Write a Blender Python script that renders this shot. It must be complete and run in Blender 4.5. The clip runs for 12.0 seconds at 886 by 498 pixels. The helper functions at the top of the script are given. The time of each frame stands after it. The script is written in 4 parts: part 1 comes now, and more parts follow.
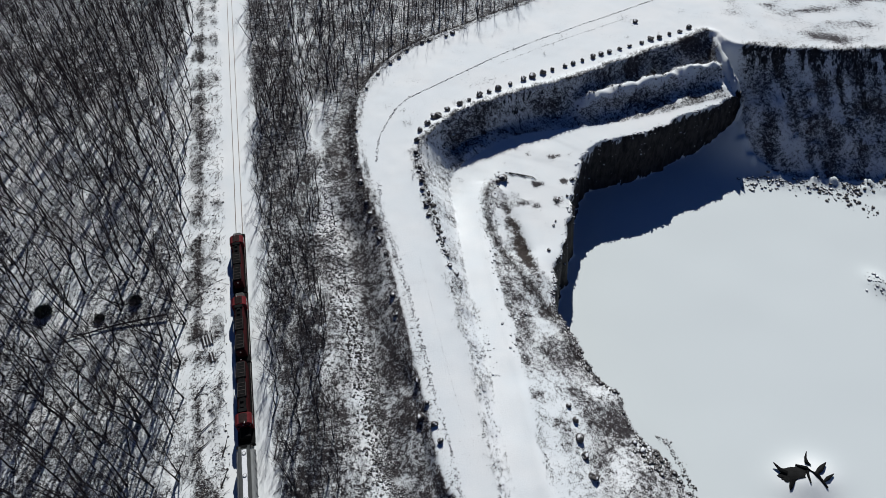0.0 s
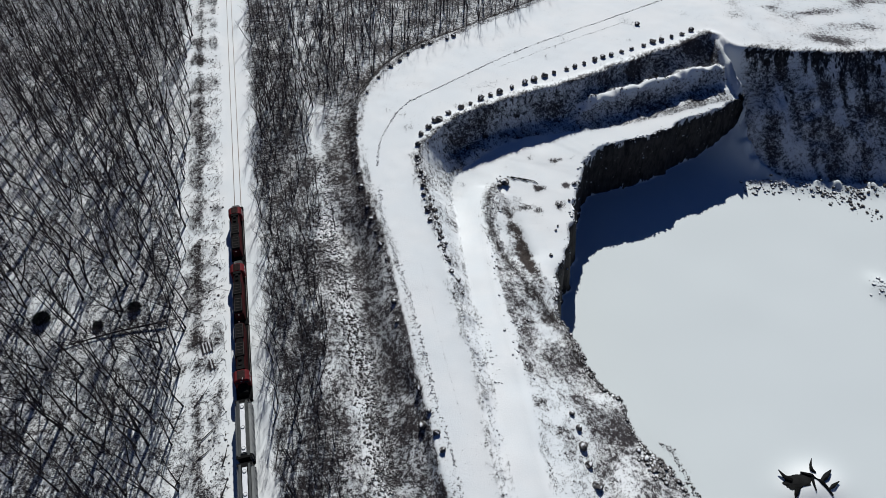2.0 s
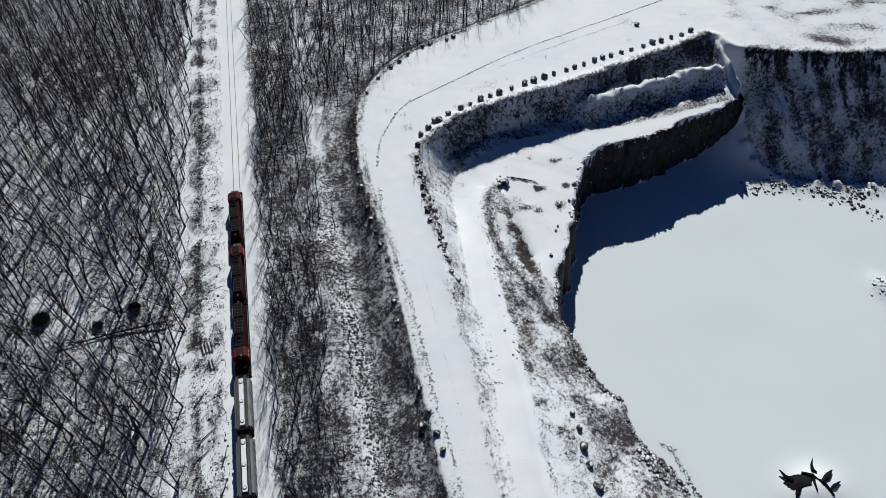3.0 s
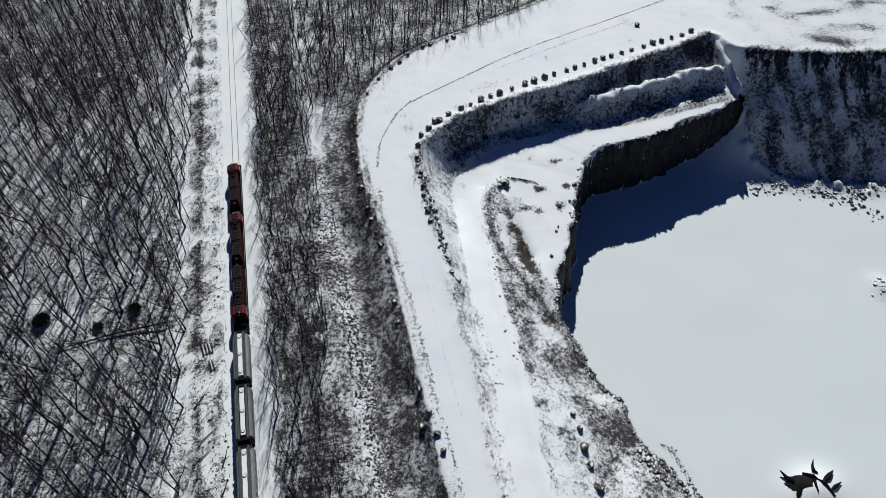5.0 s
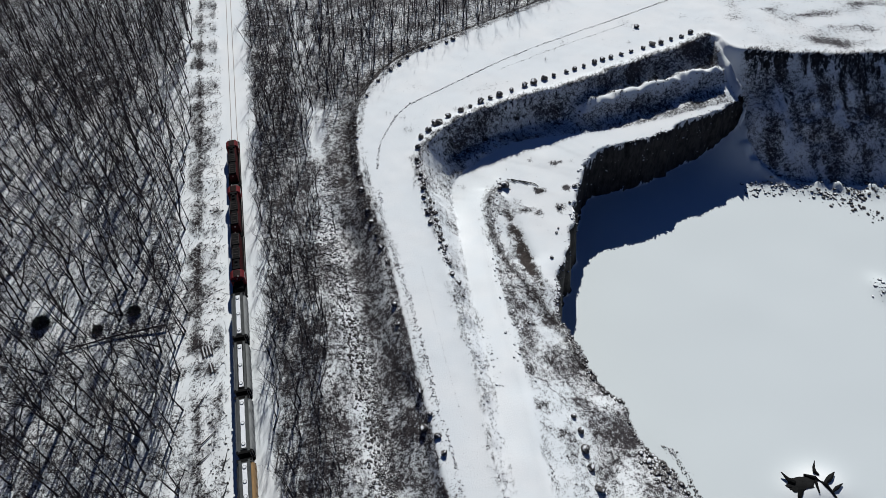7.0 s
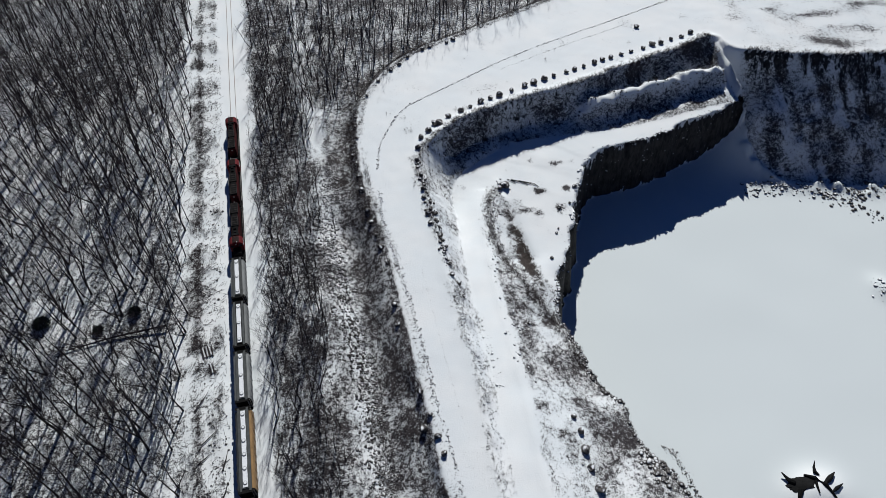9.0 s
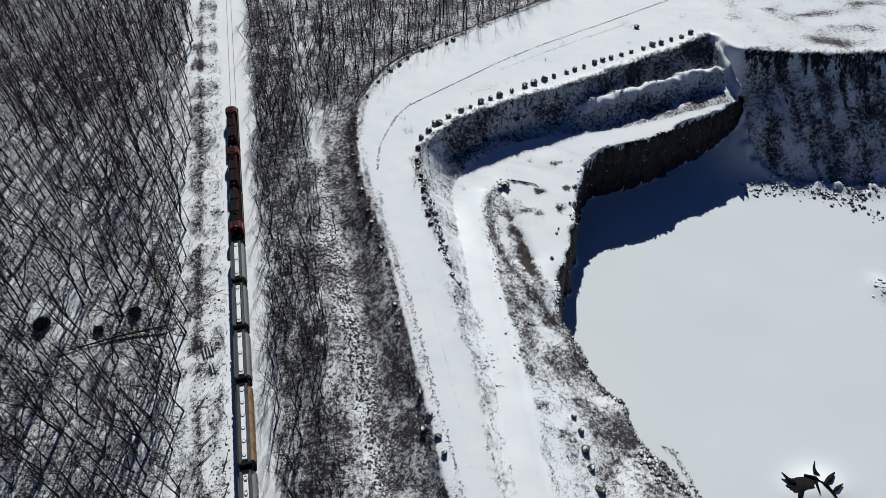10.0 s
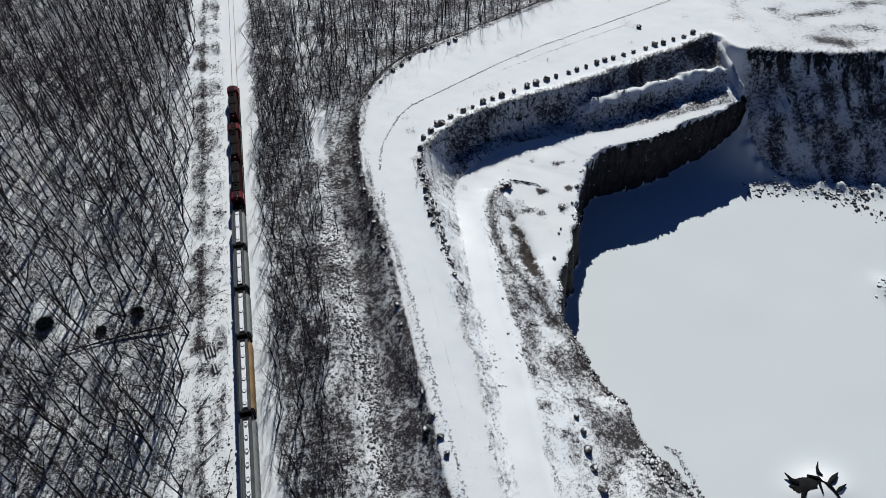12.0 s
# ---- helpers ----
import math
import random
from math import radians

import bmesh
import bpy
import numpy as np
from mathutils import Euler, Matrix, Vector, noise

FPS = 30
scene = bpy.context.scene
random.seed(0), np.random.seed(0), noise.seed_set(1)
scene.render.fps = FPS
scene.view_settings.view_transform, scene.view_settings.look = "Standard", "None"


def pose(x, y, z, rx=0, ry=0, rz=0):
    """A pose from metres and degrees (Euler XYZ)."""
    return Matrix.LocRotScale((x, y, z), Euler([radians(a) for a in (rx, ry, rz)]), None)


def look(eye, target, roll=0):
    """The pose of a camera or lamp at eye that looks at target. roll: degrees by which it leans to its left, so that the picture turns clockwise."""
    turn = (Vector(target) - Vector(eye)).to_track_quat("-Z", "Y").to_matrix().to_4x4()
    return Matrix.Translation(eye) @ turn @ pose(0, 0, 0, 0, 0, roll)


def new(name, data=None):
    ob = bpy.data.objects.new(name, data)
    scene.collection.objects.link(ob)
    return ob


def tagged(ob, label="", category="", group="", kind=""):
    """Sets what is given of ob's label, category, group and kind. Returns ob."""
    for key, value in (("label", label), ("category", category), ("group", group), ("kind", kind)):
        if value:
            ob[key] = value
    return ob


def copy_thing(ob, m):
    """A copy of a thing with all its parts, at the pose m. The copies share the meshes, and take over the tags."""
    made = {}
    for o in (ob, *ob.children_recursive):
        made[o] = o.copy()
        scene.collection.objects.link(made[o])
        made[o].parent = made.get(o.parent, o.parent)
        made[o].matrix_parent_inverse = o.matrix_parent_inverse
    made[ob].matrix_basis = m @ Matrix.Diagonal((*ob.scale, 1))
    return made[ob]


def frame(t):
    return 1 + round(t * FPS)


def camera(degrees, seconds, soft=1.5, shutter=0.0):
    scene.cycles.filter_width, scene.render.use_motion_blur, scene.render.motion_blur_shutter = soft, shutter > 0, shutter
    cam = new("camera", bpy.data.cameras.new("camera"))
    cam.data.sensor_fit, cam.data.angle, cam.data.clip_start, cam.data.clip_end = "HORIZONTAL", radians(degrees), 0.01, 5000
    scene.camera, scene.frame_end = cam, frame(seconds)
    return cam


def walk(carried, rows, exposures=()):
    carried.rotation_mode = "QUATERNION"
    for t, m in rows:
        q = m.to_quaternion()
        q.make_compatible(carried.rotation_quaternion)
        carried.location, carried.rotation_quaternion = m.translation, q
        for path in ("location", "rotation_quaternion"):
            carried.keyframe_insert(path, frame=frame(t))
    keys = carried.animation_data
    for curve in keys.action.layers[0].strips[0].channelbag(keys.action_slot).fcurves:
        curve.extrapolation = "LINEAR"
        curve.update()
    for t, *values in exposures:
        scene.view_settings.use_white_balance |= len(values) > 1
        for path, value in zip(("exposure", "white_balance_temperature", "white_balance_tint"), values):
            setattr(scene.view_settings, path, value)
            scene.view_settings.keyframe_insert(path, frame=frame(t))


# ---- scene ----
# World: +Y runs along the railway, +X towards the quarry, z = 0 at the track bed.
cam = camera(68.0, 12.0, soft=0.65)
walk(cam, [
    (0, pose(-0.02, -1.751, 115.543, 40.995, -0.247, -13.245)),
    (0.1, pose(-0.028, -1.18, 115.517, 40.992, -0.259, -13.234)),
    (0.2, pose(-0.033, -0.80, 115.5, 40.99, -0.267, -13.227)),
    (0.3, pose(-0.036, -0.55, 115.489, 40.988, -0.271, -13.223)),
    (0.5, pose(-0.041, -0.207, 115.472, 40.986, -0.279, -13.216)),
    (1, pose(0.069, -0.11, 115.478, 40.994, -0.232, -13.231)),
    (1.5, pose(0.057, -0.013, 115.477, 40.992, -0.22, -13.259)),
    (2, pose(-0.031, -0.002, 115.381, 41.026, -0.221, -13.303)),
    (2.5, pose(-0.051, -0.11, 115.192, 41.1, -0.199, -13.342)),
    (3, pose(-0.034, -0.184, 115.02, 41.179, -0.16, -13.355)),
    (5, pose(-0.014, -0.139, 114.972, 41.232, -0.116, -13.353)),
    (5.5, pose(0.013, -0.075, 114.955, 41.27, -0.085, -13.374)),
    (6, pose(-0.004, -0.074, 114.861, 41.332, -0.086, -13.406)),
    (6.5, pose(-0.091, -0.066, 114.797, 41.387, -0.102, -13.432)),
    (7, pose(-0.127, -0.049, 114.821, 41.416, -0.075, -13.46)),
    (9, pose(-0.052, -0.025, 114.926, 41.414, -0.021, -13.475)),
    (9.5, pose(0.015, -0.005, 115.026, 41.395, 0.005, -13.471)),
    (10, pose(0.052, -0.053, 115.033, 41.406, 0.036, -13.455)),
    (10.5, pose(0.044, -0.122, 114.933, 41.451, 0.086, -13.43)),
    (11, pose(-0.003, -0.131, 114.875, 41.471, 0.118, -13.405)),
    (11.5, pose(-0.022, -0.113, 114.93, 41.457, 0.139, -13.382)),
    (12, pose(-0.069, -0.127, 114.909, 41.47, 0.163, -13.359)),
], exposures=[(0, 0.05, 6250, 8), (12, 0.05, 6250, 8)])

# ---- world and sun ----
SUN_TO = Vector((0.275 * 0.819, 0.961 * 0.819, 0.574))   # towards the sun, 35 degrees up
world = bpy.data.worlds.new("winter_sky")
scene.world = world
world.use_nodes = True
sky = world.node_tree.nodes.new("ShaderNodeTexSky")
sky.sky_type = "NISHITA"
sky.sun_disc = False
sky.sun_elevation = radians(35)
sky.altitude, sky.air_density, sky.dust_density, sky.ozone_density = 1500, 0.7, 0.1, 4.0
sky.sun_rotation = math.atan2(SUN_TO.x, SUN_TO.y)
deep = world.node_tree.nodes.new("ShaderNodeVectorMath")   # clear, cold winter blue
deep.operation = "MULTIPLY"
deep.inputs[1].default_value = (0.55, 0.80, 1.30)
world.node_tree.links.new(sky.outputs[0], deep.inputs[0])
world.node_tree.links.new(deep.outputs[0], world.node_tree.nodes["Background"].inputs[0])
world.node_tree.nodes["Background"].inputs[1].default_value = 0.03
sun = new("sun", bpy.data.lights.new("sun", "SUN"))
sun.data.energy, sun.data.angle, sun.data.color = 5.0, radians(0.5), (1.0, 0.975, 0.94)
sun.matrix_world = look((0, 0, 200), Vector((0, 0, 200)) - SUN_TO)

# ---- materials ----
def material(name, base, rough=0.8, metal=0.0, vary=0.25, size=1.0, relief=0.2, relief_size=0.2, gloss=0.3):
    """A surface with two scales of colour variation and a fine relief."""
    m = bpy.data.materials.new(name)
    m.use_nodes = True
    n, l = m.node_tree.nodes, m.node_tree.links
    b = n["Principled BSDF"]
    co = n.new("ShaderNodeTexCoord")
    big, small = n.new("ShaderNodeTexNoise"), n.new("ShaderNodeTexNoise")
    big.inputs["Scale"].default_value, small.inputs["Scale"].default_value = 1 / size, 6 / size
    big.inputs["Detail"].default_value = small.inputs["Detail"].default_value = 5
    add = n.new("ShaderNodeMath")
    info = n.new("ShaderNodeObjectInfo")
    ramp = n.new("ShaderNodeMapRange")
    for t in (big, small):
        l.new(co.outputs["Object"], t.inputs["Vector"])
    l.new(big.outputs[0], add.inputs[0])
    l.new(small.outputs[0], add.inputs[1])
    l.new(add.outputs[0], ramp.inputs[0])
    ramp.inputs[1].default_value, ramp.inputs[2].default_value = 0.65, 1.35
    ramp.inputs[3].default_value, ramp.inputs[4].default_value = 1 - vary, 1 + vary
    each = n.new("ShaderNodeMapRange")
    each.inputs[3].default_value, each.inputs[4].default_value = 1 - vary * 0.6, 1 + vary * 0.6
    l.new(info.outputs["Random"], each.inputs[0])
    mul = n.new("ShaderNodeMath")
    mul.operation = "MULTIPLY"
    l.new(ramp.outputs[0], mul.inputs[0])
    l.new(each.outputs[0], mul.inputs[1])
    col = n.new("ShaderNodeVectorMath")
    col.operation = "SCALE"
    col.inputs[0].default_value = base
    l.new(mul.outputs[0], col.inputs["Scale"])
    l.new(col.outputs[0], b.inputs["Base Color"])
    b.inputs["Roughness"].default_value, b.inputs["Metallic"].default_value = rough, metal
    b.inputs["Specular IOR Level"].default_value = gloss
    if relief:
        bump, fine = n.new("ShaderNodeBump"), n.new("ShaderNodeTexNoise")
        fine.inputs["Scale"].default_value = 1 / relief_size
        l.new(co.outputs["Object"], fine.inputs["Vector"])
        l.new(fine.outputs[0], bump.inputs["Height"])
        bump.inputs["Strength"].default_value, bump.inputs["Distance"].default_value = relief, relief_size * 0.5
        l.new(bump.outputs[0], b.inputs["Normal"])
    return m


def ground_material():
    """Snow with withered grass, dead leaves and bare rock coming through where the mesh says how much of each there is;
    the dark cover also stands for shade in places.
    """
    m = bpy.data.materials.new("snowy_ground")
    m.use_nodes = True
    n, l = m.node_tree.nodes, m.node_tree.links
    b = n["Principled BSDF"]
    co = n.new("ShaderNodeTexCoord")

    def noise_at(scale, detail=6, rough=0.6, stretch=None):
        t = n.new("ShaderNodeTexNoise")
        t.inputs["Scale"].default_value, t.inputs["Detail"].default_value, t.inputs["Roughness"].default_value = scale, detail, rough
        if stretch:
            mp = n.new("ShaderNodeMapping")
            mp.inputs["Scale"].default_value = stretch
            l.new(co.outputs["Object"], mp.inputs[0])
            l.new(mp.outputs[0], t.inputs["Vector"])
        else:
            l.new(co.outputs["Object"], t.inputs["Vector"])
        return t.outputs[0]

    def math_node(op, a, c):
        t = n.new("ShaderNodeMath")
        t.operation = op
        for i, v in enumerate((a, c)):
            if isinstance(v, (int, float)):
                t.inputs[i].default_value = v
            else:
                l.new(v, t.inputs[i])
        return t.outputs[0]

    def step(v, lo, hi):
        t = n.new("ShaderNodeMapRange")
        t.interpolation_type = "SMOOTHSTEP"
        t.inputs[1].default_value, t.inputs[2].default_value = lo, hi
        l.new(v, t.inputs[0])
        return t.outputs[0]

    def mix(f, a, c):
        t = n.new("ShaderNodeMix")
        t.data_type = "RGBA"
        l.new(f, t.inputs["Factor"])
        for i, v in (("A", a), ("B", c)):
            sock = [s for s in t.inputs if s.name == i and s.type == "RGBA"][0]
            if isinstance(v, tuple):
                sock.default_value = (*v, 1)
            else:
                l.new(v, sock)
        return [s for s in t.outputs if s.type == "RGBA"][0]

    litter_and_shade, rock, ice, earth = (n.new("ShaderNodeAttribute") for _ in range(4))
    litter_and_shade.attribute_name, rock.attribute_name, ice.attribute_name, earth.attribute_name = "litter_and_shade", "rock", "ice", "earth"
    clumps, tufts, specks = noise_at(0.16), noise_at(1.0, 8, 0.7), noise_at(3.6, 5, 0.7)
    def bold(v, gain):
        return math_node("ADD", math_node("MULTIPLY", math_node("SUBTRACT", v, 0.5), gain), 0.0)
    field = math_node("ADD", math_node("ADD", bold(clumps, 0.35), bold(tufts, 0.75)), math_node("ADD", bold(specks, 0.85), 0.5))
    cover = step(math_node("ADD", math_node("SUBTRACT", field, 0.98), litter_and_shade.outputs["Fac"]), -0.06, 0.07)
    # snow: wind-packed, faint drifts
    snow = mix(step(noise_at(0.07, 4), 0.35, 0.7), (0.665, 0.695, 0.70), (0.715, 0.725, 0.715))
    snow = mix(ice.outputs["Fac"], snow, (0.60, 0.64, 0.64))
    grass = mix(step(noise_at(2.6, 6, 0.7), 0.35, 0.65), (0.018, 0.016, 0.018), (0.080, 0.071, 0.073))
    soil = mix(step(noise_at(1.8, 6), 0.35, 0.65), (0.020, 0.016, 0.014), (0.058, 0.045, 0.038))
    grass = mix(step(math_node("ADD", bold(noise_at(0.4, 4), 0.8), earth.outputs["Fac"]), 0.35, 0.65), grass, soil)
    stone = mix(step(noise_at(0.9, 8, 0.7, (1, 1, 0.35)), 0.35, 0.65), (0.009, 0.009, 0.010), (0.044, 0.041, 0.039))
    rocky = step(math_node("ADD", math_node("ADD", bold(noise_at(0.85, 10, 0.72, (1.1, 0.45, 0.4)), 1.6), -0.48), rock.outputs["Fac"]), -0.03, 0.05)
    l.new(mix(rocky, mix(cover, snow, grass), stone), b.inputs["Base Color"])
    b.inputs["Roughness"].default_value = 0.75
    b.inputs["Specular IOR Level"].default_value = 0.15
    bump = n.new("ShaderNodeBump")
    h = math_node("MULTIPLY", math_node("ADD", math_node("MULTIPLY", tufts, 0.8), specks), math_node("MULTIPLY", math_node("ADD", math_node("MULTIPLY", cover, 0.8), 0.17), math_node("SUBTRACT", 1.0, math_node("MULTIPLY", ice.outputs["Fac"], 0.75))))
    l.new(h, bump.inputs["Height"])
    bump.inputs["Strength"].default_value, bump.inputs["Distance"].default_value = 0.5, 0.35
    l.new(bump.outputs[0], b.inputs["Normal"])
    return m


def boulder_material(name, bare):
    """Dark quarry stone with snow lying on what faces up."""
    m = material(name, (0.075, 0.070, 0.066), 0.9, vary=0.4, size=1.2, relief=0.6, relief_size=0.3)
    n, l = m.node_tree.nodes, m.node_tree.links
    b = n["Principled BSDF"]
    geo, sep = n.new("ShaderNodeNewGeometry"), n.new("ShaderNodeSeparateXYZ")
    l.new(geo.outputs["Normal"], sep.inputs[0])
    t, add, st, mx = n.new("ShaderNodeTexNoise"), n.new("ShaderNodeMath"), n.new("ShaderNodeMapRange"), n.new("ShaderNodeMix")
    t.inputs["Scale"].default_value = 1.5
    l.new(t.outputs[0], add.inputs[0])
    l.new(sep.outputs["Z"], add.inputs[1])
    st.inputs[1].default_value, st.inputs[2].default_value = bare, bare + 0.15
    l.new(add.outputs[0], st.inputs[0])
    mx.data_type = "RGBA"
    l.new(st.outputs[0], mx.inputs["Factor"])
    a, c = [s for s in mx.inputs if s.type == "RGBA"]
    l.new(b.inputs["Base Color"].links[0].from_socket, a)
    c.default_value = (0.70, 0.71, 0.72, 1)
    l.new([s for s in mx.outputs if s.type == "RGBA"][0], b.inputs["Base Color"])
    return m


GROUND = ground_material()
STONE = boulder_material("boulder_stone", 1.38)
CAPPED = boulder_material("snow_capped_stone", 1.3)
RUBBLE = boulder_material("rubble_stone", 1.08)
BARK = material("bark", (0.031, 0.026, 0.027), 0.9, vary=0.4, size=2.0, relief=0.4, relief_size=0.1)
TWIG = material("twigs", (0.036, 0.028, 0.030), 0.9, vary=0.4, size=2.0, relief=0)
BRUSH = material("withered_brush", (0.057, 0.047, 0.046), 0.95, vary=0.4, size=3.0, relief=0)
NEEDLE = material("evergreen_needles", (0.022, 0.030, 0.022), 0.9, vary=0.4, relief=0)
SNOW = material("lying_snow", (0.70, 0.71, 0.72), 0.7, vary=0.04, size=2.0, relief=0.3, relief_size=0.4)
STEEL = material("rail_steel", (0.16, 0.13, 0.11), 0.5, 0.6, vary=0.2, relief=0)
RED = material("red_paint", (0.125, 0.019, 0.022), 0.7, vary=0.2, size=1.5, relief=0.05, gloss=0.04)
MAROON = material("weathered_maroon_paint", (0.046, 0.010, 0.011), 0.85, vary=0.35, size=1.5, relief=0.05, gloss=0.04)
BLACK = material("black_paint", (0.010, 0.010, 0.010), 0.92, vary=0.4, size=1.0, relief=0.05, gloss=0.04)
GRAY = material("gray_paint", (0.20, 0.205, 0.20), 0.6, vary=0.18, size=2.0, relief=0.05)
DARKGRAY = material("grimy_gray_roof_and_shaded_side", (0.06, 0.064, 0.063), 0.9, vary=0.35, size=1.2, relief=0.1)
TAN = material("tan_paint", (0.31, 0.19, 0.085), 0.55, vary=0.2, size=2.0, relief=0.05)
# near-black base colour of the stump, the flat body beside it and the logs
NEARBLACK = material("near_black_debris", (0.011, 0.011, 0.011), 0.85, vary=0.4, size=1.5, relief=0.4, relief_size=0.2, gloss=0.04)
GLASS = material("cab_glass", (0.02, 0.025, 0.03), 0.1, vary=0.1, relief=0)
WORN = material("worn_brown_roof_metal", (0.028, 0.018, 0.017), 0.95, vary=0.4, size=0.6, relief=0.1, gloss=0.04)
GRILLE = material("dull_grille_metal", (0.050, 0.042, 0.040), 0.85, 0.0, vary=0.4, size=0.6, relief=0.1, gloss=0.04)
PALE = material("pale_worn_grating", (0.30, 0.28, 0.26), 0.7, vary=0.4, size=0.6, relief=0.1)


# ---- mesh helpers ----
class Shape:
    """Collects vertices and faces of one part."""

    def __init__(self):
        self.v, self.f = [], []

    def box(self, x0, x1, y0, y1, z0, z1, bevel=0.05):
        w = min(bevel, (x1 - x0) / 3, (z1 - z0) / 3)
        return self.prism([(x0 + w, z0), (x1 - w, z0), (x1, z0 + w), (x1, z1 - w), (x1 - w, z1), (x0 + w, z1), (x0, z1 - w), (x0, z0 + w)], y0, y1, w)

    def prism(self, profile, y0, y1, w=0.0):
        """A closed profile in x and z, drawn along y, its two ends chamfered by w."""
        cx, cz = sum(p[0] for p in profile) / len(profile), sum(p[1] for p in profile) / len(profile)
        w = min(w, (y1 - y0) / 4)
        stations = [(y0, 1), (y1, 1)] if w <= 0 else [(y0, 0), (y0 + w, 1), (y1 - w, 1), (y1, 0)]
        base, k = len(self.v), len(profile)
        for y, full in stations:
            for x, z in profile:
                d = math.hypot(x - cx, z - cz) or 1
                s = 1 if full else max(0, 1 - w / d)
                self.v.append((cx + (x - cx) * s, y, cz + (z - cz) * s))
        for r in range(len(stations) - 1):
            for i in range(k):
                j = (i + 1) % k
                self.f.append((base + r * k + i, base + r * k + j, base + (r + 1) * k + j, base + (r + 1) * k + i))
        self.f.append(tuple(base + i for i in range(k))[::-1])
        self.f.append(tuple(base + (len(stations) - 1) * k + i for i in range(k)))
        return self

    def tube(self, points, radii, sides=6, cap=True):
        base = len(self.v)
        pts = [Vector(p) for p in points]
        for i, p in enumerate(pts):
            d = (pts[min(i + 1, len(pts) - 1)] - pts[max(i - 1, 0)]).normalized()
            a = d.orthogonal().normalized()
            c = d.cross(a)
            for s in range(sides):
                t = 2 * math.pi * s / sides
                self.v.append(tuple(p + radii[i] * (math.cos(t) * a + math.sin(t) * c)))
        for i in range(len(pts) - 1):
            for s in range(sides):
                j = (s + 1) % sides
                self.f.append((base + i * sides + s, base + i * sides + j, base + (i + 1) * sides + j, base + (i + 1) * sides + s))
        if cap:
            self.f.append(tuple(base + s for s in range(sides))[::-1])
            self.f.append(tuple(base + (len(pts) - 1) * sides + s for s in range(sides)))
        return self

    def mesh(self, name, mat):
        me = bpy.data.meshes.new(name)
        me.from_pydata(self.v, [], self.f)
        me.materials.append(mat)
        me.update()
        return me


def part(name, shape, mat, parent, label="", m=None):
    ob = new(name, shape if isinstance(shape, bpy.types.Mesh) else shape.mesh(name, mat))
    ob.parent = parent
    if m is not None:
        ob.matrix_basis = m
    return tagged(ob, label)


def fast_mesh(name, v, f, mat, smooth=False):
    """A mesh from arrays: v (n, 3); f (m, k) with k corners a face."""
    v, f = np.asarray(v, np.float32), np.asarray(f, np.int32)
    me = bpy.data.meshes.new(name)
    me.vertices.add(len(v))
    me.vertices.foreach_set("co", v.ravel())
    me.loops.add(f.size)
    me.loops.foreach_set("vertex_index", f.ravel())
    me.polygons.add(len(f))
    me.polygons.foreach_set("loop_start", np.arange(0, f.size, f.shape[1], dtype=np.int32))
    if smooth:
        me.polygons.foreach_set("use_smooth", np.ones(len(f), bool))
    me.materials.append(mat)
    me.update(calc_edges=True)
    return me


# ---- the lie of the land ----
def curve(points, step=2.0):
    """A smooth line through plan points (x, y, z)."""
    p = np.array(points, float)
    p = np.vstack([2 * p[0] - p[1], p, 2 * p[-1] - p[-2]])
    out = []
    for i in range(1, len(p) - 2):
        k = max(2, int(np.linalg.norm(p[i + 1, :2] - p[i, :2]) / step))
        t = np.linspace(0, 1, k, endpoint=False)[:, None]
        a, b, c, d = p[i - 1:i + 3]
        out.append(0.5 * (2 * b + (c - a) * t + (2 * a - 5 * b + 4 * c - d) * t ** 2 + (3 * b - a - 3 * c + d) * t ** 3))
    return np.vstack(out + [p[-2:-1]])


def away(line, x, y):
    """Distance from a line to points, and the line's height at the nearest place."""
    best, height = np.full(x.shape, 1e9), np.zeros(x.shape)
    for a, b in zip(line[:-1], line[1:]):
        dx, dy = b[0] - a[0], b[1] - a[1]
        t = np.clip(((x - a[0]) * dx + (y - a[1]) * dy) / (dx * dx + dy * dy + 1e-9), 0, 1)
        d = np.hypot(x - a[0] - t * dx, y - a[1] - t * dy)
        near = d < best
        best[near] = d[near]
        height[near] = (a[2] + t * (b[2] - a[2]))[near]
    return best, height


def inside(ring, x, y):
    odd = np.zeros(x.shape, bool)
    for a, b in zip(ring, np.roll(ring, -1, 0)):
        if a[1] != b[1]:
            odd ^= ((a[1] > y) != (b[1] > y)) & (x < (b[0] - a[0]) * (y - a[1]) / (b[1] - a[1]) + a[0])
    return odd


def smooth(t):
    t = np.clip(t, 0, 1)
    return t * t * (3 - 2 * t)


def lumps(x, y, size, seed=0):
    """Smooth value noise over the plan, about -1 to 1."""
    g = np.random.RandomState(seed).rand(128, 128) * 2 - 1
    u, w = x / size, y / size
    i, j = np.floor(u).astype(int), np.floor(w).astype(int)
    a, b = smooth(u - i), smooth(w - j)
    i0, i1, j0, j1 = i % 128, (i + 1) % 128, j % 128, (j + 1) % 128
    return (g[i0, j0] * (1 - a) + g[i1, j0] * a) * (1 - b) + (g[i0, j1] * (1 - a) + g[i1, j1] * a) * b


FLOOR = -23.0


def worn(line, seed, much=0.5):
    """The line with its course broken up."""
    line = line.copy()
    line[:, 0] += much * lumps(line[:, 0], line[:, 1], 2.6, seed)
    line[:, 1] += much * lumps(line[:, 0], line[:, 1], 2.6, seed + 1)
    return line


